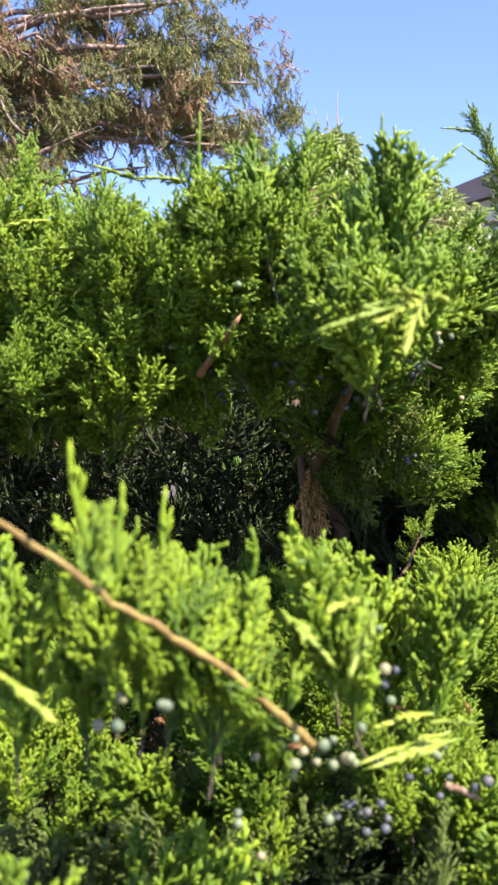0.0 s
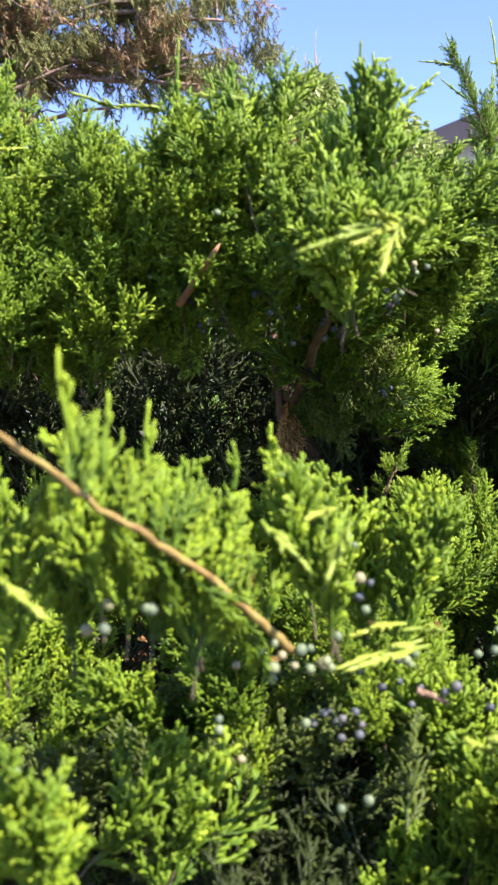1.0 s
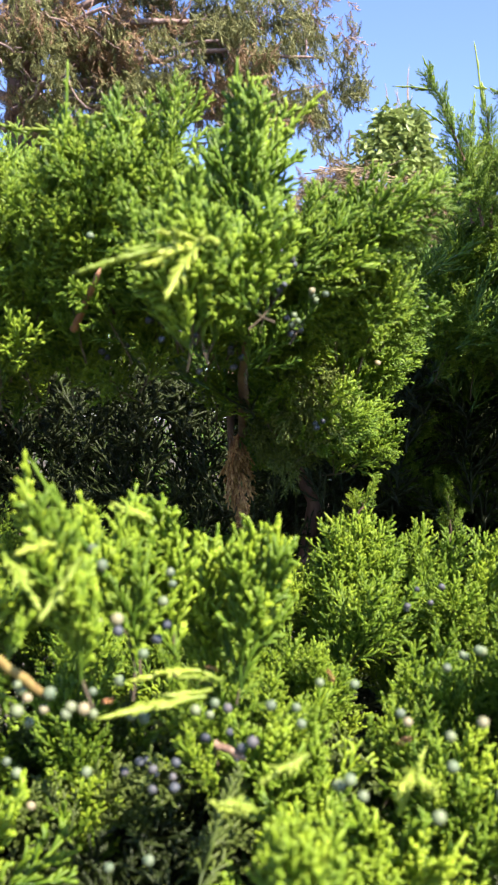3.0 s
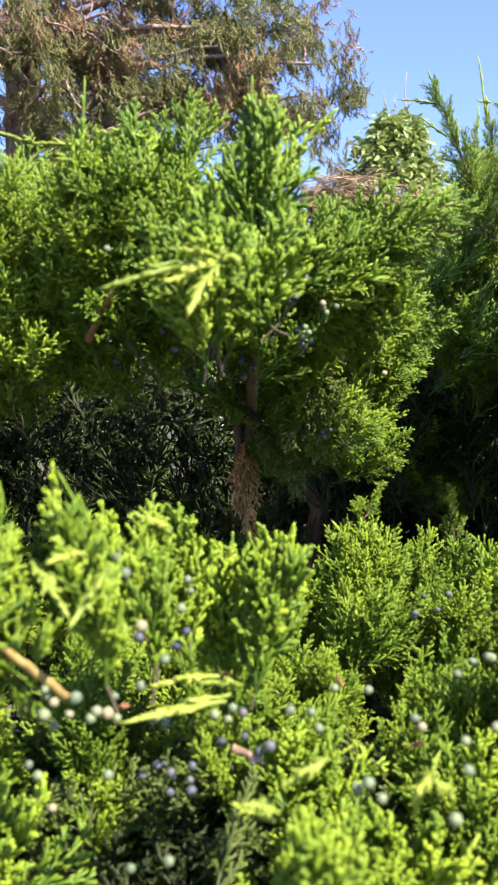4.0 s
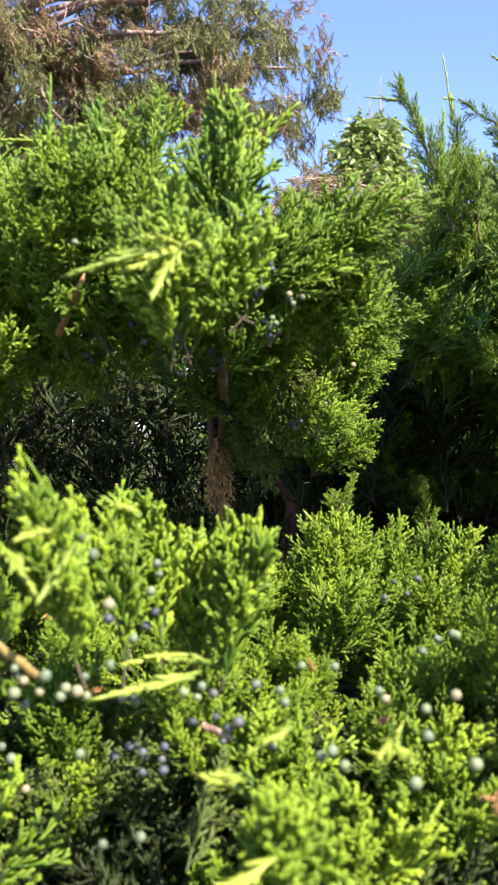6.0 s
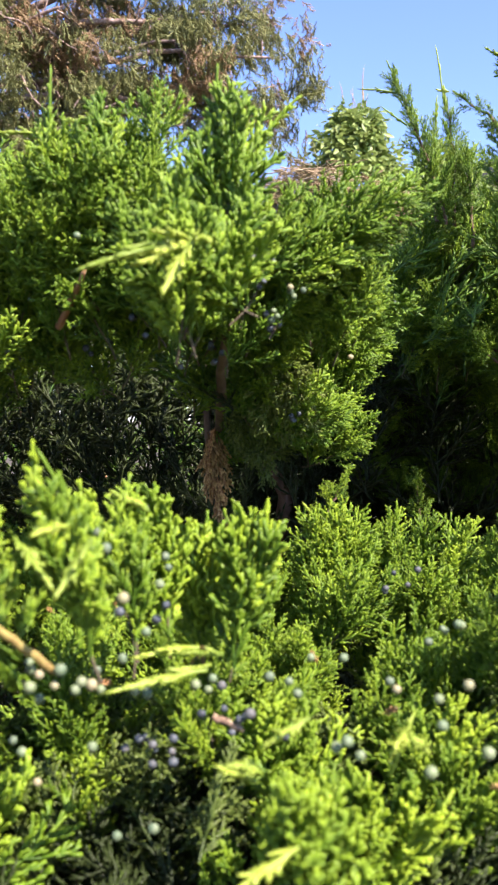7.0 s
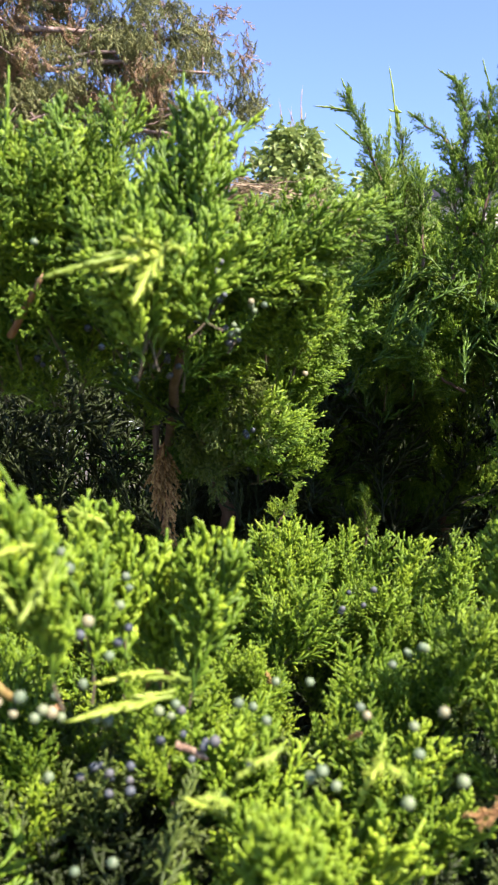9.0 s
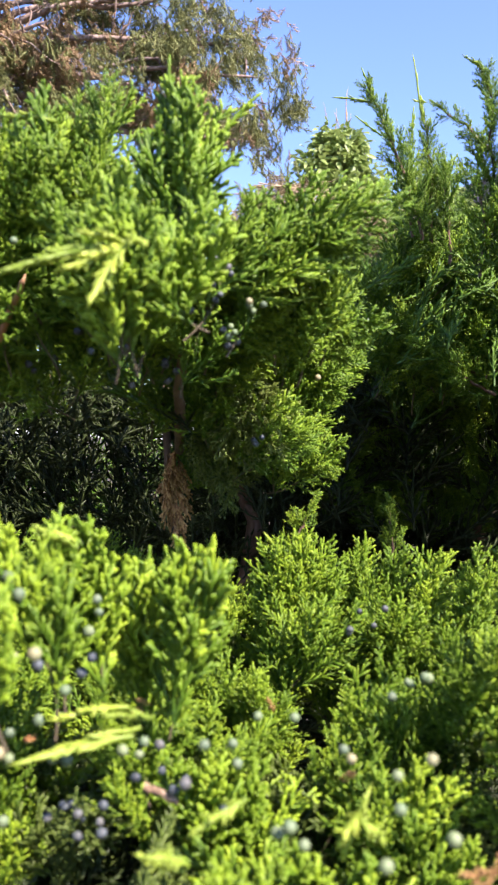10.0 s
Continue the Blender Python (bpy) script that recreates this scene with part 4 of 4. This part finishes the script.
# ---- juniper behind on the other side, with open pointed leaders ----
def far_juniper():
    rng = random.Random(13)
    bush = thing("juniper_bush", (0.60, 1.68, 0), "dark green upright juniper with open pointed leaders against the sky", "shrub", "junipers of the hedge")
    at = bush.location
    child("trunk", limb_mesh("trunk", (0, 0, -0.05), (-0.04, -0.10, 1.50), 0.030, 0.008, rng, sides=9, steps=12, material=DARK_BARK), bush)
    for e in ((-0.26, -0.40, 1.66), (-0.20, -0.58, 1.64), (-0.13, -0.55, 1.70), (-0.05, -0.45, 1.60), (0.15, -0.25, 1.52), (0.25, 0, 1.5)):
        child("limb", limb_mesh("limb", (-0.04, -0.10, rng.uniform(1.44, 1.5)), e, 0.007, 0.003, rng, -0.03, material=DARK_BARK), bush)
    count = 0
    while count < 165:
        x = rng.uniform(0.29, 0.72)
        z = rng.uniform(1.30, 1.69)
        w = (z - 1.30) / 0.4
        if x < 0.27 + 0.07 * w or z > 1.69 - 0.9 * max(0.0, x - 0.47):
            continue
        y = 1.24 - 0.45 * max(0.0, min(x, 0.6) - 0.40) + abs(rng.gauss(0, 0.07))
        if x < 0.56 and z < 1.53:
            if rng.random() < 0.55:
                continue
            y += 0.30
        put_branch(bush, (x, y, z), (rng.gauss(0.0, 0.45), -0.5, rng.uniform(0.3, 1.0)), rng.uniform(0.11, 0.15), rng, False, meshes=GREEN_MESHES)
        count += 1
    # open leaders against the sky
    put_leader(bush, ((0.365, 1.22, 1.640), (0.330, 1.20, 1.730), (0.302, 1.20, 1.790), (0.290, 1.20, 1.822)), rng, (0.044, 0.020), 0.008, 0.45)
    put_leader(bush, ((0.378, 1.24, 1.640), (0.374, 1.24, 1.740), (0.366, 1.24, 1.795)), rng, (0.048, 0.018), 0.008, 0.45)
    put_leader(bush, ((0.400, 1.23, 1.610), (0.396, 1.23, 1.680), (0.390, 1.23, 1.715)), rng, (0.060, 0.04), 0.009, 0.6)
    put_leader(bush, ((0.352, 1.22, 1.640), (0.347, 1.22, 1.710), (0.345, 1.22, 1.750)), rng, (0.055, 0.03), 0.009, 0.6)
    put_leader(bush, ((0.437, 1.14, 1.640), (0.422, 1.12, 1.730), (0.422, 1.12, 1.780), (0.412, 1.12, 1.806)), rng, (0.042, 0.020), 0.0075, 0.5)
    put_leader(bush, ((0.425, 1.12, 1.715), (0.390, 1.11, 1.745), (0.362, 1.10, 1.757)), rng, (0.034, 0.018), 0.010, 0.5)
    put_leader(bush, ((0.445, 1.12, 1.560), (0.445, 1.10, 1.660), (0.455, 1.10, 1.730), (0.466, 1.10, 1.795), (0.470, 1.10, 1.830)), rng, (0.068, 0.020), 0.0058, 0.6)
    put_leader(bush, ((0.452, 1.09, 1.690), (0.478, 1.09, 1.745), (0.490, 1.09, 1.775)), rng, (0.040, 0.026), 0.009, 0.5)
    put_leader(bush, ((0.452, 1.10, 1.700), (0.444, 1.10, 1.750), (0.446, 1.10, 1.780)), rng, (0.040, 0.024), 0.009, 0.5)
    put_leader(bush, ((0.462, 1.12, 1.620), (0.491, 1.08, 1.660), (0.540, 1.04, 1.715)), rng, (0.055, 0.035), 0.009, 0.6)
    put_leader(bush, ((0.470, 1.12, 1.580), (0.500, 1.08, 1.610), (0.560, 1.04, 1.660)), rng, (0.055, 0.035), 0.009, 0.6)
    put_leader(bush, ((0.420, 1.14, 1.580), (0.415, 1.12, 1.650), (0.408, 1.12, 1.700)), rng, (0.060, 0.04), 0.009, 0.6)
    put_leader(bush, ((0.505, 1.05, 1.500), (0.505, 1.05, 1.560), (0.503, 1.05, 1.595)), rng, (0.050, 0.03), 0.008, 0.6)
    put_leader(bush, ((0.535, 1.05, 1.440), (0.530, 1.04, 1.520), (0.530, 1.04, 1.560)), rng, (0.055, 0.035), 0.008, 0.6)
    # a shaded frond that reaches into the gap, and small bright shoots low down
    put_leader(bush, ((0.455, 1.25, 1.470), (0.400, 1.23, 1.490), (0.362, 1.22, 1.490)), rng, (0.055, 0.035), 0.0085, 0.6)
    put_leader(bush, ((0.465, 1.25, 1.450), (0.425, 1.23, 1.465), (0.405, 1.22, 1.470)), rng, (0.050, 0.035), 0.0085, 0.6)
    put_leader(bush, ((0.340, 1.26, 1.230), (0.336, 1.25, 1.270), (0.333, 1.25, 1.300)), rng, (0.036, 0.026), 0.007, 0.7, LEAF_MESHES)
    put_leader(bush, ((0.200, 1.20, 1.230), (0.218, 1.20, 1.275), (0.228, 1.20, 1.295)), rng, (0.036, 0.030), 0.008, 0.9, LEAF_MESHES)
    for tip, d, n in (
        ((0.446, 0.93, 1.56), (0.1, -0.1, 1), 0.11), ((0.48, 0.94, 1.52), (0.3, -0.2, 1), 0.12), ((0.50, 0.95, 1.50), (0.3, -0.3, 1), 0.12), ((0.458, 1.0, 1.42), (0, -0.3, 1), 0.12),
        ((0.50, 0.95, 1.42), (0.3, -0.3, 1), 0.12), ((0.53, 0.98, 1.46), (0.3, -0.3, 1), 0.12), ((0.47, 0.88, 1.38), (0.1, -0.4, 1), 0.12), ((0.50, 0.88, 1.36), (-0.1, -0.4, 1), 0.12),
    ):
        put_branch(bush, tip, d, n, rng, False, 5, 0.25, 0.5, GREEN_MESHES)
    for a, b in (((0.470, 1.10, 1.825), (0.470, 1.10, 1.856)), ((0.447, 1.10, 1.790), (0.436, 1.10, 1.836)), ((0.292, 1.20, 1.815), (0.281, 1.20, 1.845)), ((0.346, 1.22, 1.765), (0.350, 1.22, 1.806)), ((0.307, 1.20, 1.760), (0.272, 1.19, 1.783)), ((0.420, 1.12, 1.775), (0.400, 1.12, 1.800))):
        put_shoot(bush, a, b, SPIKES, rng, width=0.8)
    put_shoot(bush, (0.366, 1.24, 1.790), (0.347, 1.24, 1.880), PALE_SPIKES, rng, "pale bare leader", width=0.9)
    for a, b in (((0.294, 1.20, 1.802), (0.242, 1.19, 1.803)), ((0.412, 1.12, 1.812), (0.386, 1.12, 1.829)), ((0.368, 1.24, 1.817), (0.348, 1.24, 1.821)), ((0.366, 1.10, 1.756), (0.345, 1.10, 1.770)), ((0.478, 1.10, 1.752), (0.495, 1.10, 1.771)), ((0.490, 1.10, 1.768), (0.538, 1.09, 1.783))):
        put_shoot(bush, a, b, YOUNG, rng, "pale young shoot", 0.05, 0.9, rng.uniform(-30, 30))
    inside, inner = [], []
    for i in range(2250):
        x, y, z = rng.uniform(0.34, 1.3), rng.uniform(1.28, 1.9), rng.uniform(0.2, 1.63)
        if i > 1750:
            x, y, z = rng.uniform(0.2, 0.9), rng.uniform(1.72, 1.95), rng.uniform(0.9, 1.5)
        elif i > 1300:
            x, y, z = rng.uniform(0.36, 0.75), rng.uniform(1.2, 1.6), rng.uniform(1.53, 1.68)
        if x < 0.60 and z < 1.53 and y < 1.65:
            continue
        # fill below the crown goes to the shade-coloured mesh
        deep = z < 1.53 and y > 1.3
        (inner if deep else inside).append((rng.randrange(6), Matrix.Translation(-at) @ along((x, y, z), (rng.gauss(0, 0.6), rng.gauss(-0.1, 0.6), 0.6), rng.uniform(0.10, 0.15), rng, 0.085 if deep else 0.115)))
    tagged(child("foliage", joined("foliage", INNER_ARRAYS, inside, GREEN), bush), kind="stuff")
    tagged(child("inner_growth", joined("inner_growth", INNER_ARRAYS, inner, INNER), bush, label="inner foliage coloured dark to stand for deep shade"), kind="stuff")
    for c, n, spread in (((0.48, 1.02, 1.47), 5, 0.02), ((0.50, 0.98, 1.46), 5, 0.02)):
        put_berries(bush, c, n, spread, rng)
    return bush


far_juniper()


# ---- hedge row further back ----
def back_hedge():
    rng = random.Random(21)
    bush = thing("juniper_hedge", (0.2, 2.5, 0), "dense sunlit juniper hedge row with dry brown stalks lying on top", "hedge")
    for i in range(5):
        child("trunk", limb_mesh("trunk", (-1.2 + 0.65 * i, 0, -0.05), (-1.2 + 0.65 * i, 0.05, 1.3), 0.05, 0.02, rng), bush)
    rows = []
    for i in range(1500):
        x, y = rng.uniform(-1.6, 2.0), rng.uniform(1.75, 3.1)
        z = rng.uniform(0.3, 1.0) ** 0.6 * (1.58 + 0.42 * (y - 1.9) / 1.2)
        rows.append((rng.randrange(6), Matrix.Translation(-bush.location) @ along((x, y, z), (rng.gauss(0, 0.5), rng.gauss(-0.3, 0.5), 0.8), rng.uniform(0.12, 0.18), rng, 0.10)))
    for i in range(260):
        x, y = rng.uniform(0.10, 0.85), rng.uniform(2.45, 3.0)
        z = 1.93 + 0.16 * (0.35 - x) + 0.10 * (y - 3.0) + rng.uniform(-0.12, 0.05)
        rows.append((rng.randrange(6), Matrix.Translation(-bush.location) @ along((x, y, z), (rng.gauss(0.2, 0.4), rng.gauss(-0.4, 0.4), 0.9), rng.uniform(0.10, 0.16), rng, 0.10)))
    # oversized dark sprays added to close gaps and imitate shade behind
    inner = []
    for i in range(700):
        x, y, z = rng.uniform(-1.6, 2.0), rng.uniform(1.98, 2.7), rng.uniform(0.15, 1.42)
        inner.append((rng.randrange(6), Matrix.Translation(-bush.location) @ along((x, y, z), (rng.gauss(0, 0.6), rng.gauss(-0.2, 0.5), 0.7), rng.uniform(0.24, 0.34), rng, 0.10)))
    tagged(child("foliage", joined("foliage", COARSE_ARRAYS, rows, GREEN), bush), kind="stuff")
    tagged(child("inner_growth", joined("inner_growth", COARSE_ARRAYS, inner, INNER), bush, label="inner foliage coloured dark to stand for deep shade"), kind="stuff")
    mat = []
    for i in range(420):
        x, y = rng.uniform(0.08, 0.62), rng.uniform(2.75, 3.0)
        z = 2.15 - 0.30 * max(0.0, x - 0.22) - 0.35 * max(0.0, 0.22 - x) - rng.uniform(0.0, 0.10) + 0.04 * noise.noise(Vector((x * 9, y * 9, 2)))
        mat.append((rng.randrange(6), Matrix.Translation(-bush.location) @ along((x, y, z), (rng.gauss(0.3, 0.8), rng.gauss(-0.2, 0.6), rng.gauss(0.1, 0.4)), rng.uniform(0.05, 0.09), rng, 0.10)))
    tagged(child("dry_growth", joined("dry_growth", COARSE_ARRAYS, mat, DEAD_THATCH), bush, label="mat of dry brown dead growth"), kind="stuff")
    for i in range(46):
        x, y = rng.uniform(0.05, 0.58), rng.uniform(2.72, 2.9)
        a = Vector((x - 0.2, y - 2.5, 2.15 - 0.30 * max(0.0, x - 0.22) - 0.35 * max(0.0, 0.22 - x) + rng.uniform(-0.09, 0.02)))
        child("stalk", limb_mesh("stalk", a, a + Vector((rng.uniform(0.06, 0.2), rng.uniform(-0.12, 0.12), rng.gauss(0.0, 0.02))), 0.0022, 0.001, rng, material=STRAW, steps=5, sides=5), bush)
    return bush


back_hedge()


# ---- cypress tree behind the hedge ----
def cypress():
    rng = random.Random(31)
    tree = thing("cypress_tree", (-3.05, 9.0, 0), "tall old cypress with drooping olive and brown foliage", "tree")
    child("trunk", limb_mesh("trunk", (0, 0, -0.1), (0.1, 0, 8.0), 0.24, 0.10, rng, material=TRUNK_BARK, steps=16, wander=0.004, sides=14), tree)
    sprays, dry = [], []
    for e, z0 in (
        ((3.35, -0.2, 4.80), 4.7), ((3.1, 0.3, 5.35), 4.9), ((2.4, -0.3, 5.0), 4.5), ((2.7, 0.2, 4.50), 4.2), ((2.9, -0.1, 5.85), 5.2),
        ((1.7, -0.5, 4.35), 4.0), ((2.0, 0.4, 5.9), 5.3), ((1.2, -0.6, 5.2), 4.7), ((0.9, -0.8, 4.5), 4.3), ((-1.4, -0.3, 4.9), 4.5),
        ((-1.0, -0.6, 5.6), 5.1), ((-1.8, 0.3, 5.5), 5.0), ((1.5, 0.8, 6.6), 6.0), ((-1.5, -0.4, 6.6), 6.1), ((2.1, -0.3, 6.5), 5.9), ((0.5, -0.9, 5.9), 5.4), ((-1.2, -0.5, 4.4), 4.2), ((2.2, 0.1, 4.15), 3.75), ((1.2, -0.3, 3.95), 3.6), ((3.0, 0.4, 4.55), 4.35), ((3.35, 0.1, 4.45), 4.45), ((3.1, -0.2, 4.2), 4.25), ((0.7, -0.9, 5.0), 4.9), ((-0.5, -0.9, 5.3), 5.2), ((0.2, -1.0, 4.75), 4.8), ((3.3, 0.0, 4.65), 4.6), ((2.6, -0.3, 5.6), 5.2), ((2.75, -0.2, 5.25), 5.0), ((-1.0, 0.2, 4.0), 3.7),
    ):
        a, b = Vector((0.05, 0, z0)), Vector((e[0] * 1.09, e[1], e[2]))
        reach = (b - a).length
        child("limb", limb_mesh("limb", a, a.lerp(b, 0.9), 0.045, 0.010, rng, -0.03, 10, LIMB_BARK, 0.015), tree)
        n = int(reach * 22)
        for i in range(n):
            f = 0.15 + 0.81 * (i + rng.random()) / n
            p = a.lerp(b, f) + Vector((0, 0, 0.12 * reach * f * (1 - f))) + Vector((rng.gauss(0, 0.05), rng.gauss(0, 0.22), rng.gauss(0.0, 0.13)))
            if noise.noise(p * 2.3) < -0.03:
                continue
            brown = noise.noise(p * 1.7 + Vector((5, 3, 1))) > 0.16
            for _ in range(14):
                off = Vector((rng.gauss(0, 0.075), rng.gauss(0, 0.09), rng.gauss(0.0, 0.06)))
                ln = rng.uniform(0.10, 0.21)
                d = Vector((rng.gauss(0.2, 0.45), rng.gauss(0, 0.4), -0.8 + rng.gauss(0, 0.35)))
                m = along(p + off + d.normalized() * ln * 0.6, d, ln, rng)
                (dry if brown and rng.random() < 0.7 else sprays).append((rng.randrange(6), m))
        for i in range(6):
            f = rng.uniform(0.2, 0.84)
            p = a.lerp(b, f) + Vector((0, 0, 0.12 * reach * f * (1 - f)))
            q = p + Vector((rng.uniform(-0.1, 0.5), rng.gauss(0, 0.3), rng.uniform(-0.35, 0.3)))
            child("twig", limb_mesh("twig", p, q, 0.011, 0.004, rng, 0.03, 6, LIMB_BARK, 0.05, 5), tree)
    tagged(child("foliage", joined("foliage", HANGING_ARRAYS, sprays, CONIFER), tree), kind="stuff")
    tagged(child("dry_foliage", joined("dry_foliage", HANGING_ARRAYS, dry, CONIFER_DRY), tree, label="brown dying foliage"), kind="stuff")


HANGING_ARRAYS = [spray_template(101 + i, 0, 0.16, 2.8).arrays() for i in range(6)]
cypress()


# ---- broad-leaved tree ----
def leaf_template():
    v = np.array([(0, 0, 0), (0.022, 0.03, 0.008), (-0.022, 0.03, 0.008), (0.018, 0.065, 0.004), (-0.018, 0.065, 0.004), (0, 0.095, -0.012), (0, 0.03, -0.003), (0, 0.065, -0.008)], dtype=np.float32)
    f = [(0, 1, 6), (0, 6, 2), (1, 3, 7, 6), (2, 6, 7, 4), (3, 5, 7), (4, 7, 5)]
    return v, f, np.array([0.3, 0.5, 0.5, 0.6, 0.6, 0.9, 0.4, 0.5], dtype=np.float32)


def broad_tree():
    rng = random.Random(41)
    tree = thing("broadleaf_tree", (1.05, 11.0, 0), "leafy broad-leaved tree with dense light green rounded crown", "tree")
    child("trunk", limb_mesh("trunk", (0, 0, -0.1), (-0.1, 0, 4.2), 0.11, 0.03, rng, material=LIMB_BARK, steps=10, sides=10, wander=0.01), tree)
    leaves = []
    clumps = []
    for i in range(330):
        h = rng.uniform(0, 1)
        w = rng.uniform(0, 6.28)
        lobe = rng.random() < 0.45
        base, top, wide = ((0.95, 4.50, 1.20) if lobe else (-0.1, 4.95, 1.05))
        z = 2.2 + (top - 2.2) * h
        r = wide * (1 - h) ** 0.55 * math.sqrt(rng.uniform(0.25, 1)) + 0.04
        clumps.append(Vector((base + r * math.cos(w), r * math.sin(w), z)))
    for i in range(7):
        a = Vector((rng.uniform(-0.25, 0.15), 0.1, 4.75))
        child("twig", limb_mesh("twig", a, a + Vector((rng.gauss(0.03, 0.08), 0, rng.uniform(0.5, 0.95))), 0.009, 0.004, rng, 0.0, 6, STRAW, 0.02, 5), tree, label="pale bare twig")
    for c in clumps[:14]:
        child("limb", limb_mesh("limb", (0, 0, c.z * 0.8), c, 0.03, 0.008, rng, 0.02, 6, LIMB_BARK, 0.03, 6), tree)
    for c in clumps:
        for _ in range(46):
            u = Vector((rng.gauss(0, 1), rng.gauss(0, 1), rng.gauss(0, 0.8))).normalized() * rng.uniform(0.06, 0.2)
            m = Matrix.Translation(c + u) @ Vector((u.x, u.y, u.z * 0.4 - 0.03)).to_track_quat("Y", "Z").to_matrix().to_4x4() @ pose(0, 0, 0, rng.gauss(0, 30), rng.gauss(0, 30), rng.gauss(0, 25)) @ Matrix.Scale(rng.uniform(0.8, 1.35), 4)
            leaves.append((0, m))
    tagged(child("foliage", joined("foliage", [leaf_template()], leaves, BROADLEAF), tree), kind="stuff")


broad_tree()


# ---- house behind ----
def box(bm, x0, x1, y0, y1, z0, z1):
    v = [bm.verts.new(p) for p in ((x0, y0, z0), (x1, y0, z0), (x1, y1, z0), (x0, y1, z0), (x0, y0, z1), (x1, y0, z1), (x1, y1, z1), (x0, y1, z1))]
    for f in ((0, 3, 2, 1), (4, 5, 6, 7), (0, 1, 5, 4), (1, 2, 6, 5), (2, 3, 7, 6), (3, 0, 4, 7)):
        bm.faces.new([v[i] for i in f])
    return v


def bm_child(name, bm, material, parent, label=""):
    me = bpy.data.meshes.new(name)
    bm.to_mesh(me)
    bm.free()
    me.materials.append(material)
    return child(name, me, parent, None, label)


def house():
    home = thing("house", (2.95, 14.0, 0), "two-storey cream rendered house with a dark single-pitch roof", "house")
    wide, deep, low, high, slope = 5.0, 6.0, 0.0, 4.86, 0.41
    wins = [(0.55, 0.95, 3.9, 4.75), (1.6, 2.5, 3.3, 4.7), (3.4, 4.3, 3.3, 4.7), (0.5, 1.3, 0.9, 2.2), (1.9, 2.7, 0.9, 2.2), (3.4, 4.3, 0.9, 2.2)]
    xs = sorted({0.0, wide, *[w[0] for w in wins], *[w[1] for w in wins]})
    zs = sorted({low, high, *[w[2] for w in wins], *[w[3] for w in wins]})
    bm = bmesh.new()
    for a, b in zip(xs, xs[1:]):
        for c, d in zip(zs, zs[1:]):
            if not any(w[0] <= a and b <= w[1] and w[2] <= c and d <= w[3] for w in wins):
                box(bm, a, b, 0, 0.3, c, d)
    bmesh.ops.remove_doubles(bm, verts=bm.verts, dist=0.0005)
    bm_child("wall", bm, RENDER_WALL, home)
    for x0, x1, y0, y1 in ((0, 0.3, 0.3, deep), (wide - 0.3, wide, 0.3, deep), (0.3, wide - 0.3, deep - 0.3, deep)):
        bm = bmesh.new()
        box(bm, x0, x1, y0, y1, low, high)
        bm_child("wall", bm, RENDER_WALL, home)
    # the wedge of wall under the slope of the roof
    bm = bmesh.new()
    v = box(bm, 0, wide, 0.002, deep - 0.002, high, high + 0.004)
    for q in v[4:]:
        q.co.z += 0.72 * slope * q.co.x
    bm_child("wall", bm, RENDER_WALL, home)
    for x0, x1, z0, z1 in wins:
        bm = bmesh.new()
        for q in ((x0, x0 + 0.06, z0, z1), (x1 - 0.06, x1, z0, z1), (x0 + 0.06, x1 - 0.06, z0, z0 + 0.06), (x0 + 0.06, x1 - 0.06, z1 - 0.06, z1)):
            box(bm, q[0], q[1], 0.08, 0.16, q[2], q[3])
        w = bm_child("window", bm, FRAME_PAINT, home)
        bm = bmesh.new()
        box(bm, x0 + 0.06, x1 - 0.06, 0.11, 0.13, z0 + 0.06, z1 - 0.06)
        bm_child("pane", bm, GLASS, w)
    bm = bmesh.new()
    v = box(bm, -0.02, wide + 0.3, -0.25, deep + 0.2, high, high + 0.28)
    for n, q in enumerate(v):
        q.co.z += (slope if n > 3 else 0.72 * slope) * (q.co.x + 0.02)
    bm_child("roof", bm, ROOF_METAL, home, "dark grey metal roof with a deep fascia")


house()
